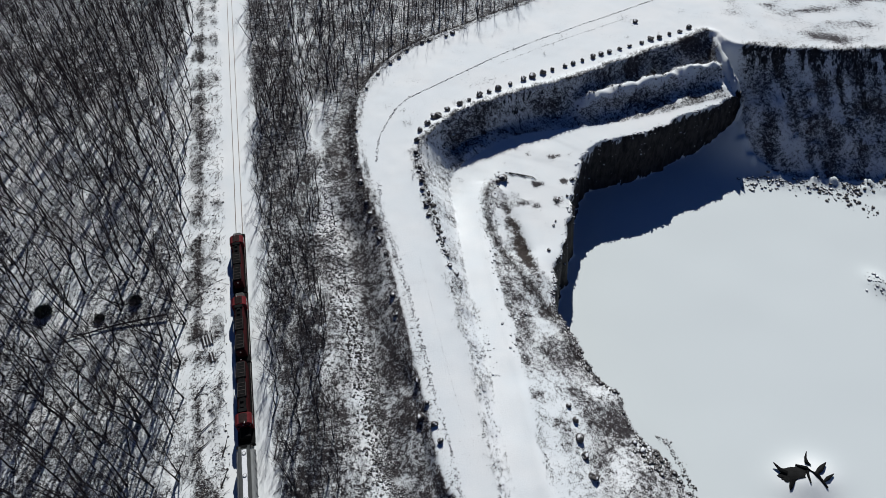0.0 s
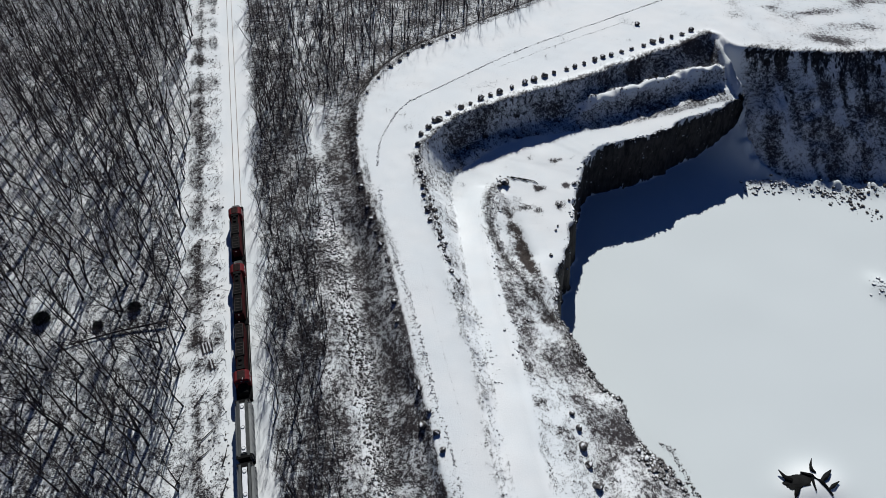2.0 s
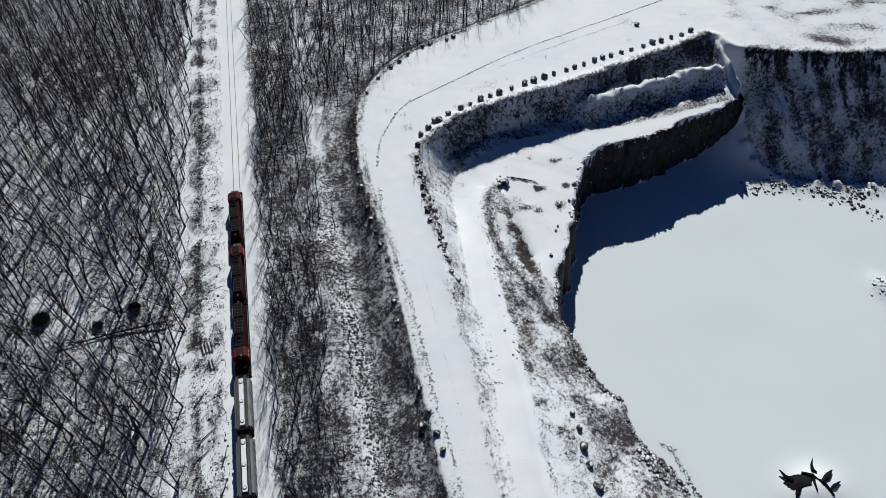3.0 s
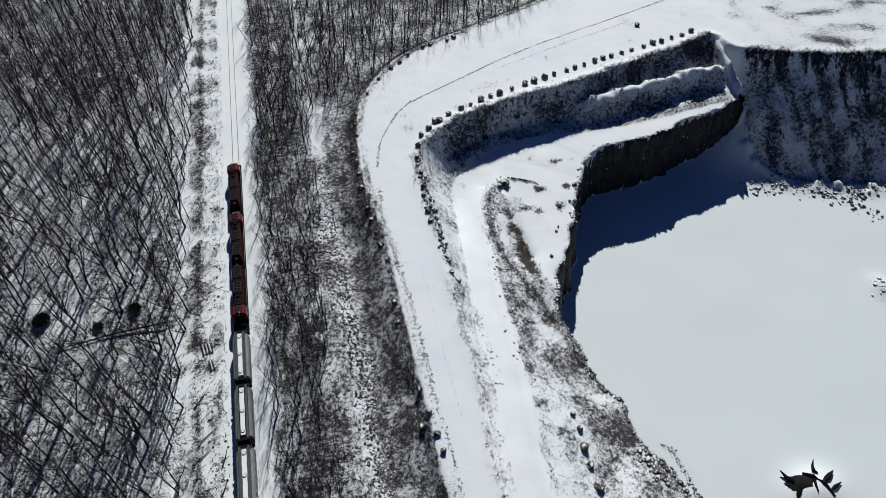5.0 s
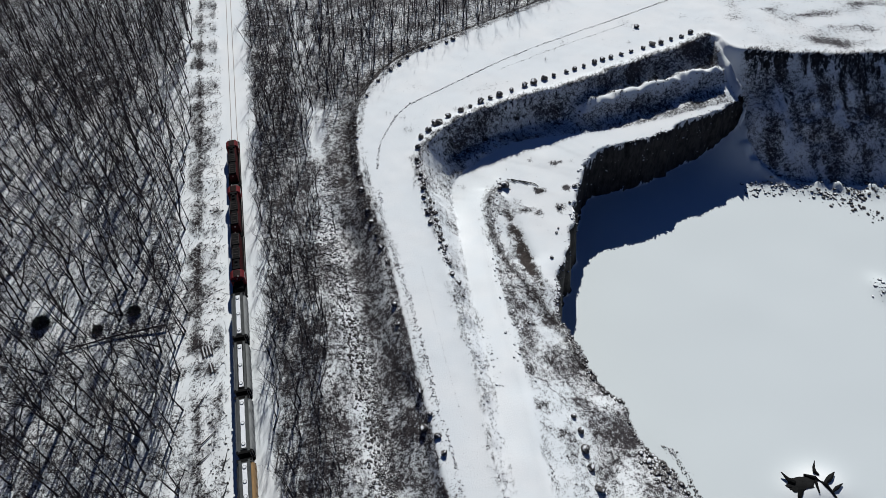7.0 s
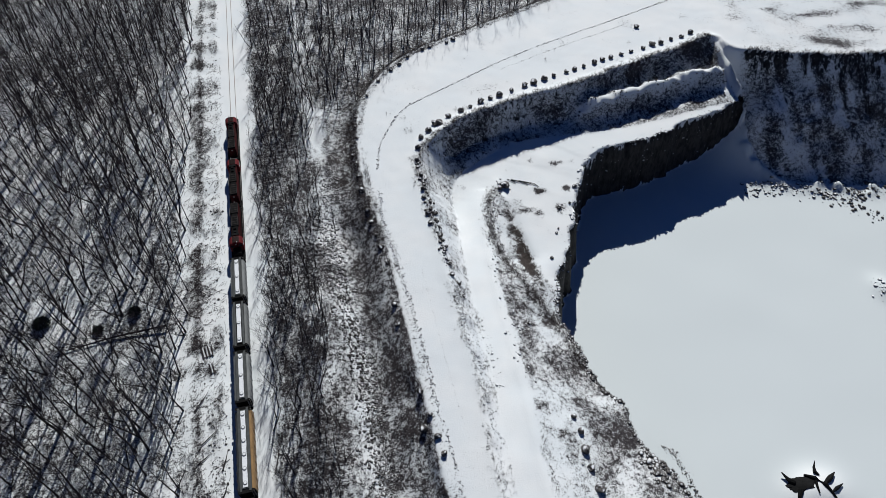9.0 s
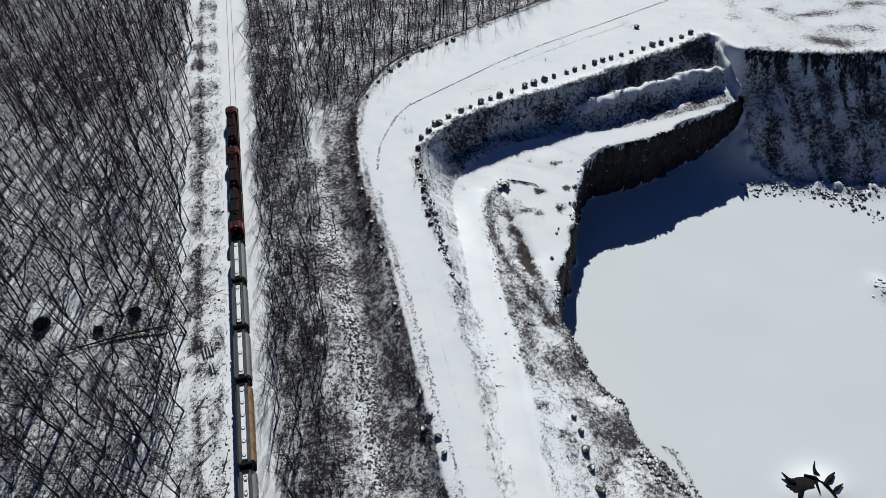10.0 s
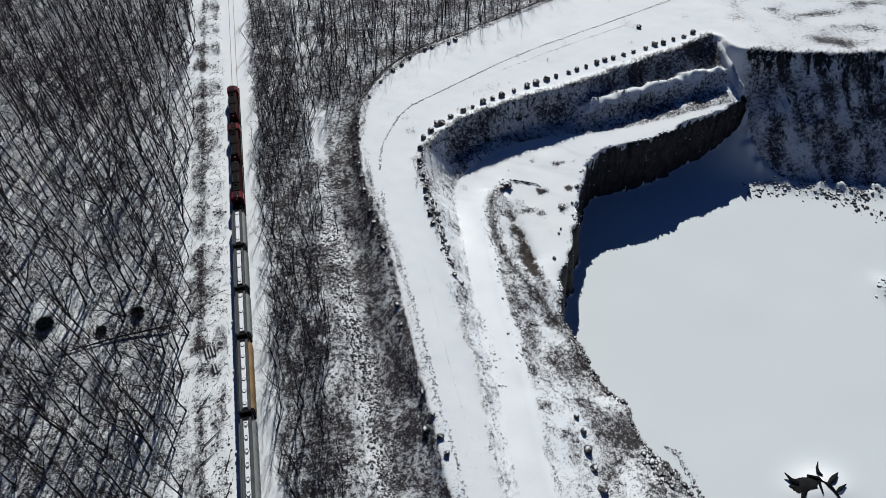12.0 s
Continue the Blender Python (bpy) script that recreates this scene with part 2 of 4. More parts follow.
CREST = curve([(20, -40, 1.5), (20, 28, 1.5), (20, 40, 1.5), (22, 59, 1.7), (23, 84, 2), (23, 104, 2), (23.4, 124, 2), (26.5, 132, 2), (37, 140.3, 2), (55, 146, 2),
               (74, 150, 2), (94, 155, 2), (116, 161, 2), (128, 164.5, 2), (133, 157, 2), (151, 150, 2), (177, 144, 2), (218, 137, 2), (250, 90, 2), (245, 0, 2), (200, -60, 2)])
TOE = curve([(25, -40, 1), (23, 27, 1), (22.5, 40, 1), (24.5, 59, 0), (27, 86, -2), (29.5, 108, -4), (32, 125, -5.5), (39, 131.5, -6), (49, 137, -6), (62, 139, -6),
             (86, 137.5, -6), (109, 140, -6), (125, 142, -6)])
WALL_FOOT = curve([(128, 144, FLOOR), (130, 133, FLOOR), (134, 123.5, FLOOR), (142, 118.5, FLOOR), (154, 114.5, FLOOR), (166, 111.5, FLOOR), (202, 101, FLOOR), (222, 70, FLOOR), (218, 10, FLOOR), (180, -40, FLOOR)])
RIM = curve([(127.5, 142, -6), (123, 140, -6), (114, 137.1, -6), (103.5, 134.6, -6), (93, 131.4, -6), (84, 130.7, -6), (76.6, 129.6, -6), (71.5, 125.5, -6.2), (68, 121.3, -6.3), (63.8, 113.4, -6.4), (57, 100.4, -6.5), (53.6, 95.5, -6.5),
             (49.2, 87.4, -6.5), (46.3, 80.6, -6.7), (46.5, 73.3, -6.8), (47.7, 65.6, -6.9), (48.4, 60, -7), (50.6, 55.2, -7), (50.9, 49, -7), (52.2, 43.8, -7), (54.9, 38.4, -7), (56, 33, -7), (60, 21, -7), (70, -40, -7)], 1.2)
BANK = curve([(14, -40, 2), (13, 30, 2), (11, 41, 2), (11, 54, 2), (11, 69, 2), (11, 90, 2), (11, 104, 2), (9, 122, 2), (10, 142, 2), (14, 158, 2), (23, 171, 2), (35, 180, 2), (60, 190, 2), (83, 200, 2), (120, 217, 2), (260, 270, 2)])
VERGE = curve([(29, -40, 1), (28, 26, 1), (28, 39, 0.5), (30, 52, 0), (32, 69, -1), (33, 84, -2), (36, 103, -3.5), (40, 117, -5), (45, 124, -6)])
LEDGE = curve([(76, 144, -1), (87, 146, 0), (104, 149, 0), (116, 151.5, 1), (125, 152, 1)])
CHUTE = curve([(131.5, 166, 0), (130.5, 158, 0), (129.5, 151, 0), (128.5, 146, 0)])
THICKET = curve([(43.5, 121.5, 0), (40.2, 116.5, 0), (38.3, 108.5, 0), (37.4, 102.5, 0), (38.3, 96.5, 0), (40, 89, 0), (42.2, 82, 0), (44.8, 74, 0), (46, 64, 0)])
RIM[:, 0] += 0.8 * lumps(RIM[:, 0], RIM[:, 1], 2.4, 40)
RIM[:, 1] += 0.8 * lumps(RIM[:, 0], RIM[:, 1], 2.4, 41)
CREST = worn(CREST, 44, 0.7)
PIT = np.vstack([CREST, [(20, -80, 0)]])
INNER = np.vstack([TOE, WALL_FOOT, [(100, -70, 0), (25, -70, 0)]])
BOTTOM = np.vstack([RIM[::-1], WALL_FOOT, [(100, -60, 0)]])
LANE = np.vstack([TOE[TOE[:, 1] < 124], VERGE[::-1]])
UPLAND = np.vstack([BANK, [(900, 400, 0), (900, -300, 0), (14, -300, 0)]])


def land(x, y):
    """Height of the ground, and how much dead cover and rock show, at plan points; the cover also paints in some shade.
    """
    x, y = np.asarray(x, float), np.asarray(y, float)
    near = (x > -60) & (x < 300) & (y > -90) & (y < 320)
    z, rock, ice, earth = np.zeros(x.shape), np.zeros(x.shape), np.zeros(x.shape), np.full(x.shape, 0.28)
    # woodland floor and the cleared strip of the railway
    z += 0.25 * lumps(x, y, 9, 1) + 0.10 * lumps(x, y, 2.5, 2)
    west, east = -35.5 + 1.5 * lumps(x, y, 7, 3), -19.0 + 1.0 * lumps(x, y, 6, 4)
    lit = 0.432 + 0.02 * smooth((100 - y) / 30) + 0.06 * smooth((y - 150) / 50) + 0.06 * lumps(x, y, 20, 5)
    shrubs = (x > west - 1) & (x < -24)
    lit = np.where(shrubs, 0.35 + 0.05 * smooth((115 - y) / 20) + 0.12 * lumps(x, y, 3, 6) + 0.12 * np.exp(-((x + 31.7 - 0.7 * lumps(x, y, 9, 33)) / 1.0) ** 2) * (1 + 0.5 * lumps(x, y, 5, 36)), lit)
    earth = np.where(shrubs, 0.42, earth)
    track = smooth((x + 27.5 - 1.0 * lumps(x, y, 4, 22)) / 2.5) * (1 - smooth((x - east + 0.5) / 3))
    lit, z = lit * (1 - track), z * (1 - track * 0.8)
    mid = (x > east + 1)
    pale = np.exp(-((x + 1.2 - 1.2 * lumps(x, y, 25, 7)) / 2.4) ** 2)
    # wooded strip: brush floor, with extra dark cover painted for the trees' shade
    lit = np.where(mid, 0.38 + 0.13 * smooth((x - east - 1) / 3) - 0.10 * pale + 0.05 * lumps(x, y, 8, 8) + 0.05 * lumps(x, y, 2.5, 23), lit)
    lit = lit - 0.06 * np.exp(-((x - 1.5) / 4.5) ** 2 - ((y - 146) / 15) ** 2)
    # raised haul road and plateau
    if near.any():
        xn, yn = x[near], y[near]
        dk, _ = away(BANK, xn, yn)
        up = inside(UPLAND, xn, yn)
        zn, ln, rn, en = z[near], lit[near], rock[near], earth[near]
        width = np.interp(yn, (40, 62, 78, 120, 126), (1.8, 2.4, 6.5, 7.0, 3.0))
        rise = np.where(up, 1.0, 1 - smooth(dk / width))
        hollow = np.where(up, 0, np.exp(-((dk - 8) / 4) ** 2)) * smooth((125 - yn) / 20)
        zn = zn * (1 - 0.7 * rise) + 2.0 * rise - 2.4 * hollow
        brushy = (~up) & (dk < 8.8 + 1.2 * lumps(xn, yn, 4, 37)) & (yn < 210)
        ln = np.where(brushy, np.maximum(ln, 0.545 - 0.008 * dk + 0.05 * lumps(xn, yn, 1.8, 31) + 0.05 * lumps(xn, yn, 4, 24)), ln)
        ln = np.where(up, 0.19 + 0.07 * smooth((yn - 135) / 15) + 0.22 * np.exp(-((dk - 1.0) / 1.3) ** 2) + 0.08 * lumps(xn, yn, 5, 9), ln)
        plain = smooth((xn - 125) / 30) * up
        ln = ln + plain * (0.09 + 0.10 * lumps(xn * 0.6, yn, 5, 10))
        for px, py, a, b in ((157, 170.2, 2.4, 1.8), (179.5, 158, 5, 2.2), (160, 157, 3.0, 2.8), (166, 152.5, 6, 2.6), (153, 177.6, 4, 1.2), (165.3, 170.1, 3, 0.9), (169.6, 162.4, 3, 1.8), (190, 172, 6, 1.5)):
            ln = ln + 0.15 * np.exp(-((xn - px) / a) ** 2 - ((yn - py + 0.25 * (xn - px)) / b) ** 2) * (1 + 0.5 * lumps(xn * 2.2, yn * 0.4, 1.5, 25))
        # quarry slopes
        dc, zc = away(CREST, xn, yn)
        pit, inn, low = inside(PIT, xn, yn), inside(INNER, xn, yn), inside(BOTTOM, xn, yn)
        crest_near = up & ~pit & (dc < 6)
        verge = (yn > 128) & (xn < 129)
        ln = np.where(crest_near, np.maximum(ln, np.where(verge, 0.47 - 0.055 * dc + 0.08 * lumps(xn, yn, 2, 42), 0.42 - 0.09 * dc)), ln)
        north_side = smooth((yn - 128) / 10) * (1 - smooth((xn - 126) / 6))
        # low rise added on the crest so its shadow reaches further down the slope
        shade_berm = 0.2 + 1.0 * north_side
        zn = np.where(up & ~pit, zn + shade_berm * np.exp(-(dc / 2.2) ** 2), zn)
        dt, zt = away(TOE, xn, yn)
        dw, zw = away(WALL_FOOT, xn, yn)
        dt_, dw_ = dt + 100 * smooth((xn - 127) / 4), dw + 100 * smooth((130 - xn) / 4)
        talus = 10 * np.exp(-((xn - 132) / 13) ** 2 - ((yn - 141) / 11) ** 2)
        zw = zw + talus
        di, zi = np.minimum(dt_, dw_), np.where(dt_ < dw_, zt, zw)
        t = dc / (dc + di + 1e-6)
        rough = lumps(xn, yn, 4, 11) * 0.7 + lumps(xn, yn, 1.6, 12) * 0.45
        prof = np.where(zi < -12, 1 - np.abs(1 - t) ** 1.2, north_side * np.where(t < 0.45, t * 2.05, 0.9225 + (t - 0.45) * 0.14) + (1 - north_side) * smooth(t * 0.9 + 0.05))
        slope = pit & ~inn
        steep = smooth((zc - zi - 4) / 5)
        dl, _ = away(LEDGE, xn, yn)
        zs = zc + shade_berm * np.exp(-(dc / 1.2) ** 2) + (zi - zc) * prof + rough * steep * np.sin(np.pi * np.clip(t, 0, 1)) + (4.9 + 0.8 * lumps(xn, yn, 3, 29)) * smooth((xn - 71) / 10) * np.exp(-(dl / 2.5) ** 2)
        zn = np.where(slope, zs, zn)
        # slope brush; the eastward increase darkens the bounce-lit end to look shaded
        ln = np.where(slope, 0.31 + (0.09 + 0.07 * smooth((xn - 60) / 30)) * smooth((zc - zi - 1.5) / 3) + 0.10 * north_side * np.exp(-((dc - 2) / 2.5) ** 2) + 0.08 * lumps(xn, yn, 6, 13) - 0.25 * np.exp(-(dl / 1.0) ** 2), ln)
        dh, _ = away(CHUTE, xn, yn)
        chute = np.exp(-(dh / 2.6) ** 2)
        streak = lumps(xn * 1.4, yn * 0.16, 2.4, 38)
        wall = slope & (xn > 127) & (dw_ < dt_)
        # back wall: real rock specks, plus dark cover painted in to deepen its shade
        ln = np.where(wall, 0.49 + 0.08 * lumps(xn, yn, 4, 34) + 0.08 * streak, ln) * (1 - chute)
        rn = np.where(slope, steep * (0.40 + 0.10 * lumps(xn, yn, 5, 14)) - 0.3 * np.exp(-(dl / 1.2) ** 2), rn)
        rn = np.where(wall, 0.26 + 0.38 * np.exp(-dc / (5.5 + 3 * streak)) + 0.10 * streak + 0.10 * lumps(xn, yn, 7, 15), rn) - 0.8 * chute
        # lower haul road, bench and the slope beside it
        dr, zr = away(RIM, xn, yn)
        bench = inn & ~low
        tb = np.clip((dt - 6) / np.maximum(dt + dr - 6, 0.5), 0, 1)
        dv, _ = away(VERGE, xn, yn)
        lane = inside(LANE, xn, yn)
        zb = zt + (zr - zt) * tb + 0.15 * np.exp(-(dv / 1.2) ** 2) + 0.10 * lumps(xn, yn, 5, 16)
        open_ = smooth(dv / 7) * smooth((yn - 88) / 10) * np.where(lane, smooth((yn - 98) / 26), 1)
        zb = zb * (1 - open_) + (zr + 0.10 * lumps(xn, yn, 5, 16)) * open_
        zn = np.where(bench, zb, zn)
        edge = np.interp(yn, (70, 80, 84, 92, 105, 119, 126), (60, 52, 47.5, 45.2, 44.5, 43.5, 42)) + 0.8 * lumps(xn, yn, 3, 32)
        growth = (1 - smooth((xn - edge) / 1.5)) * (1 - smooth((yn - 121) / 5)) * smooth(dv / 1.5)
        lv = 0.19 + 0.09 * lumps(xn, yn, 4, 30) + growth * (0.275 - 0.08 * smooth((yn - 78) / 14) + 0.08 * lumps(xn, yn, 6, 17) + 0.06 * lumps(xn, yn, 2, 26) - 0.10 * smooth((66 - yn) / 8) * (1 - smooth((dv - 8) / 5)))
        lv = np.where(lane, 0.05, lv)
        for px, py, a, b in ((49, 112, 4, 4), (46, 122.5, 2.2, 1.6), (59.5, 130, 4, 1.2), (55, 118, 3, 1.5), (64, 127.5, 4, 1.2), (56.5, 110.8, 3, 2.2), (63, 117.5, 2.2, 1.6)):
            lv = lv + 0.36 * np.exp(-((xn - px) / a) ** 2 - ((yn - py) / b) ** 2) * (0.8 + lumps(xn, yn, 2, 28))
        dq, _ = away(THICKET, xn, yn)
        lv = np.where(lane, lv, np.maximum(lv, (0.46 + 0.12 * lumps(xn, yn, 1.7, 39)) * np.exp(-(dq / 1.8) ** 2)))
        lv = np.maximum(lv, 0.42 * np.exp(-dr / 1.2))
        hole = np.exp(-((xn - 44.0 - 0.5 * lumps(xn, yn, 3, 27)) / 1.9) ** 2 - ((yn - 99) / 11) ** 2)
        lv = lv + np.where(lane, 0, 0.36 * hole * (1 + 0.6 * lumps(xn, yn, 1.4, 35))) 
        zn = np.where(bench, zn - 1.0 * hole, zn)
        lv = np.where(dt < 1.2, np.maximum(lv, 0.42 - 0.25 * dt), lv)
        ln = np.where(bench, lv, ln)
        en = np.where(bench, 0.25 + 0.6 * hole + 0.3 * np.exp(-dr / 3.0) * smooth((yn - 55) / 10) * (1 - smooth((yn - 92) / 8)), en)
        en = np.where(brushy & (yn > 125), 0.45, en)
        rn = np.where(bench, 0.45 * np.exp(-dr / 0.8), rn)
        # cliff and the floor of the pit
        fall = np.clip(1 - (dr + 0.7 * lumps(xn, yn, 3.0, 18) + 0.4 * lumps(xn, yn, 1.3, 19)) / 1.6, 0, 1)
        zf = FLOOR + talus + 0.12 * lumps(xn, yn, 14, 20) + 1.2 * np.exp(-(dw / 3.5) ** 2) * (1 + 1.0 * lumps(xn, yn, 2.6, 21))
        mound = np.exp(-((xn - 89) / 6.5) ** 2 - ((yn - 33.5) / 4.5) ** 2)
        zf = zf + 1.7 * mound
        heap = np.exp(-((xn - 139) / 3) ** 2 - ((yn - 77) / 4) ** 2)
        zf = zf + 1.0 * heap
        zn = np.where(low, zf + (zr - zf) * fall, zn)
        ln = np.where(low, 0.05, ln)
        ice[near] = np.where(low, smooth(dr / 6) * (1 - smooth(1.6 * mound)), 0)
        foot = smooth((2.3 - dr - 0.7 * lumps(xn, yn, 3.0, 18) - 0.4 * lumps(xn, yn, 1.3, 19)) / 0.5)
        rn = np.where(low, 0.9 * foot + 0.05 + 0.32 * np.exp(-dw / 1.5) + 0.35 * heap, rn)
        z[near], lit[near], rock[near], earth[near] = zn, ln, rn, en
    return z, lit, rock, ice, earth


GRID = {}


def height(x, y):
    """The ground's height at one place, from the built sheet."""
    gx, gy, z = GRID["x"], GRID["y"], GRID["z"]
    i, j = min(max(int(np.searchsorted(gx, x)) - 1, 0), len(gx) - 2), min(max(int(np.searchsorted(gy, y)) - 1, 0), len(gy) - 2)
    a, b = (x - gx[i]) / (gx[i + 1] - gx[i]), (y - gy[j]) / (gy[j + 1] - gy[j])
    return float((z[j, i] * (1 - a) + z[j, i + 1] * a) * (1 - b) + (z[j + 1, i] * (1 - a) + z[j + 1, i + 1] * a) * b)


def graded(lo, hi, step, reach):
    inner, out, d = list(np.arange(lo, hi + step / 2, step)), [], step
    pos = hi
    while pos < reach:
        d *= 1.25
        pos += d
        out.append(pos - hi)
    return np.array([lo - o for o in out[::-1]] + inner + [inner[-1] + o for o in out])


def build_ground():
    gx, gy = graded(-100, 205, 0.65, 4000), graded(15, 262, 0.6, 4000)
    x, y = np.meshgrid(gx, gy)
    z, lit, rock, ice, earth = land(x.ravel(), y.ravel())
    w, h = len(gx), len(gy)
    GRID.update(x=gx, y=gy, z=z.reshape(h, w))
    i = np.arange(w * h).reshape(h, w)
    f = np.stack([i[:-1, :-1], i[:-1, 1:], i[1:, 1:], i[1:, :-1]], -1).reshape(-1, 4)
    me = fast_mesh("ground", np.stack([x.ravel(), y.ravel(), z], 1), f, GROUND, True)
    for name, values in (("litter_and_shade", lit), ("rock", rock), ("ice", ice), ("earth", earth)):
        me.attributes.new(name, "FLOAT", "POINT").data.foreach_set("value", values.astype(np.float32))
    tagged(new("ground", me), "snow-covered quarry terraces, haul roads and woodland floor", "ground", kind="structure")


build_ground()


# ---- railway ----
TRACK = -22.5


def build_track():
    for side in (-0.755, 0.755):
        s = Shape()
        s.prism([(-0.07, 0.02), (0.07, 0.02), (0.02, 0.06), (0.02, 0.14), (0.036, 0.15), (0.036, 0.18), (-0.036, 0.18), (-0.036, 0.15), (-0.02, 0.14), (-0.02, 0.06)], -60, 420)
        ob = new("rail", s.mesh("rail", STEEL))
        ob.location.x = TRACK + side
        tagged(ob, "rusty steel rail running through packed snow", "rail", "rails of the track", "structure")


def truck(parent, y, wheel_base=2.6):
    s = Shape()
    for x in (-0.98, 0.98):
        s.box(x - 0.09, x + 0.09, y - wheel_base / 2 - 0.45, y + wheel_base / 2 + 0.45, 0.55, 0.85)
    s.box(-0.95, 0.95, y - 0.3, y + 0.3, 0.55, 0.95)
    frame_ = part("truck", s, BLACK, parent)
    for dy in (-wheel_base / 2, wheel_base / 2):
        w = Shape()
        for x in (-0.76, 0.76):
            w.tube([(x - 0.07, y + dy, 0.66), (x + 0.07, y + dy, 0.66)], [0.48, 0.48], 14)
        w.tube([(-0.76, y + dy, 0.66), (0.76, y + dy, 0.66)], [0.09, 0.09], 8)
        part("wheelset", w, STEEL, frame_)


def couplers(parent, length):
    for y0, y1 in ((-0.35, 0.2), (length - 0.2, length + 0.35)):
        part("coupler", Shape().box(-0.14, 0.14, -y1, -y0, 0.75, 1.05), BLACK, parent)


def locomotive(reverse=False, label=""):
    """A four-axle road switcher, 17.7 m long; its front at y = 0, its body towards -y."""
    n = 17.7
    base = new("locomotive")
    tagged(base, label, "locomotive", "locomotives of the train")
    turn = pose(0, -n, 0, 0, 0, 180) if reverse else pose(0, 0, 0)

    def p(name, s, mat, label_="", parent=None):
        ob = part(name, s, mat, parent or base, label_)
        if parent is None:
            ob.matrix_basis = turn
        return ob

    p("walkway", Shape().box(-1.55, 1.55, -n + 0.3, -0.3, 1.25, 1.5), BLACK)
    for y in (-0.35, -n + 0.1):
        p("pilot", Shape().box(-1.45, 1.45, y, y + 0.25, 0.35, 1.45), BLACK)
    hood = p("long_hood", Shape().prism([(-0.95, 1.5), (0.95, 1.5), (0.95, 3.75), (0.75, 4.1), (0.35, 4.25), (-0.35, 4.25), (-0.75, 4.1), (-0.95, 3.75)], -n + 1.2, -5.2, 0.12), MAROON, "weathered maroon hood")
    cab = p("cab", Shape().prism([(-1.5, 1.5), (1.5, 1.5), (1.5, 3.75), (1.05, 4.25), (0.4, 4.42), (-0.4, 4.42), (-1.05, 4.25), (-1.5, 3.75)], -5.2, -2.9, 0.12), RED, "bright red cab with a weathered roof")
    part("cab_roof_panel", Shape().prism([(-0.75, 4.34), (0.75, 4.34), (0.4, 4.47), (-0.4, 4.47)], -5.0, -3.1, 0.03), WORN, cab)
    for x in (-1.52, 1.5):
        for y in (-4.9, -3.9):
            part("cab_window", Shape().box(x, x + 0.03, y, y + 0.75, 2.9, 3.6, 0.01), GLASS, cab)
    for x in (-1.2, 0.5):
        part("windscreen", Shape().box(x, x + 0.7, -2.93, -2.86, 3.1, 3.65, 0.02), GLASS, cab)
    p("short_hood", Shape().prism([(-0.95, 1.5), (0.95, 1.5), (0.95, 2.7), (0.7, 2.95), (-0.7, 2.95), (-0.95, 2.7)], -2.95, -0.9, 0.15), BLACK if reverse else DARKGRAY)
    p("hood_roof", Shape().prism([(-0.72, 4.08), (0.72, 4.08), (0.62, 4.24), (0.38, 4.30), (-0.38, 4.30), (-0.62, 4.24)], -n + 1.35, -5.3, 0.05), BLACK, "soot-black hood roof")
    for y0, y1, name in ((-11.6, -8.4, "dynamic_brake_housing"), (-16.2, -12.7, "radiator_housing")):
        house = p(name, Shape().prism([(-0.88, 4.12), (0.88, 4.12), (0.8, 4.42), (-0.8, 4.42)], y0, y1, 0.08), BLACK)
        for x in (-0.8, 0.7):
            part("housing_edge", Shape().box(x, x + 0.1, y0 + 0.1, y1 - 0.1, 4.40, 4.47, 0.02), GRILLE, house)
        for y in np.arange(y0 + 0.15, y1, 0.78):
            part("grille_bar", Shape().box(-0.62, 0.62, y, y + 0.10, 4.40, 4.46, 0.02), GRILLE, house)
        for y in np.arange(y0 + 0.55, y1 - 0.2, 1.56):
            part("fan_hatch", Shape().tube([(0, y + 0.35, 4.40), (0, y + 0.35, 4.45)], [0.34, 0.31], 14), BLACK, house)
    for y in (-6.4, -7.6):
        p("exhaust_stack", Shape().box(-0.3, 0.3, y - 0.25, y + 0.25, 4.2, 4.55), BLACK)
    p("air_filter_box", Shape().box(-0.8, 0.8, -6.0, -5.3, 4.1, 4.5), BLACK)
    p("fuel_tank", Shape().prism([(-1.3, 0.5), (1.3, 0.5), (1.45, 0.8), (1.45, 1.2), (-1.45, 1.2), (-1.45, 0.8)], -11.2, -6.5, 0.1), BLACK)
    for x in (-1.5, 1.5):
        rail_ = Shape()
        for y in np.arange(-n + 1.0, -5.3, 1.5):
            rail_.tube([(x, y, 1.5), (x, y, 2.5)], [0.025, 0.025], 5)
        rail_.tube([(x, -n + 1.0, 2.5), (x, -5.4, 2.5)], [0.03, 0.03], 5)
        p("handrail", rail_, PALE)
    p("horn", Shape().tube([(-0.3, -3.3, 4.5), (-0.3, -2.8, 4.58)], [0.05, 0.12], 8), PALE)
    for y in (-0.9, -n + 0.9):
        p("headlight", Shape().tube([(0, y if y < -5 else -2.85, 3.95), (0, (y - 0.12) if y < -5 else -2.75, 3.95)], [0.14, 0.16], 10), PALE)
    truck(base, -3.6, 2.75)
    truck(base, -n + 3.6, 2.75)
    couplers(base, n)
    return base


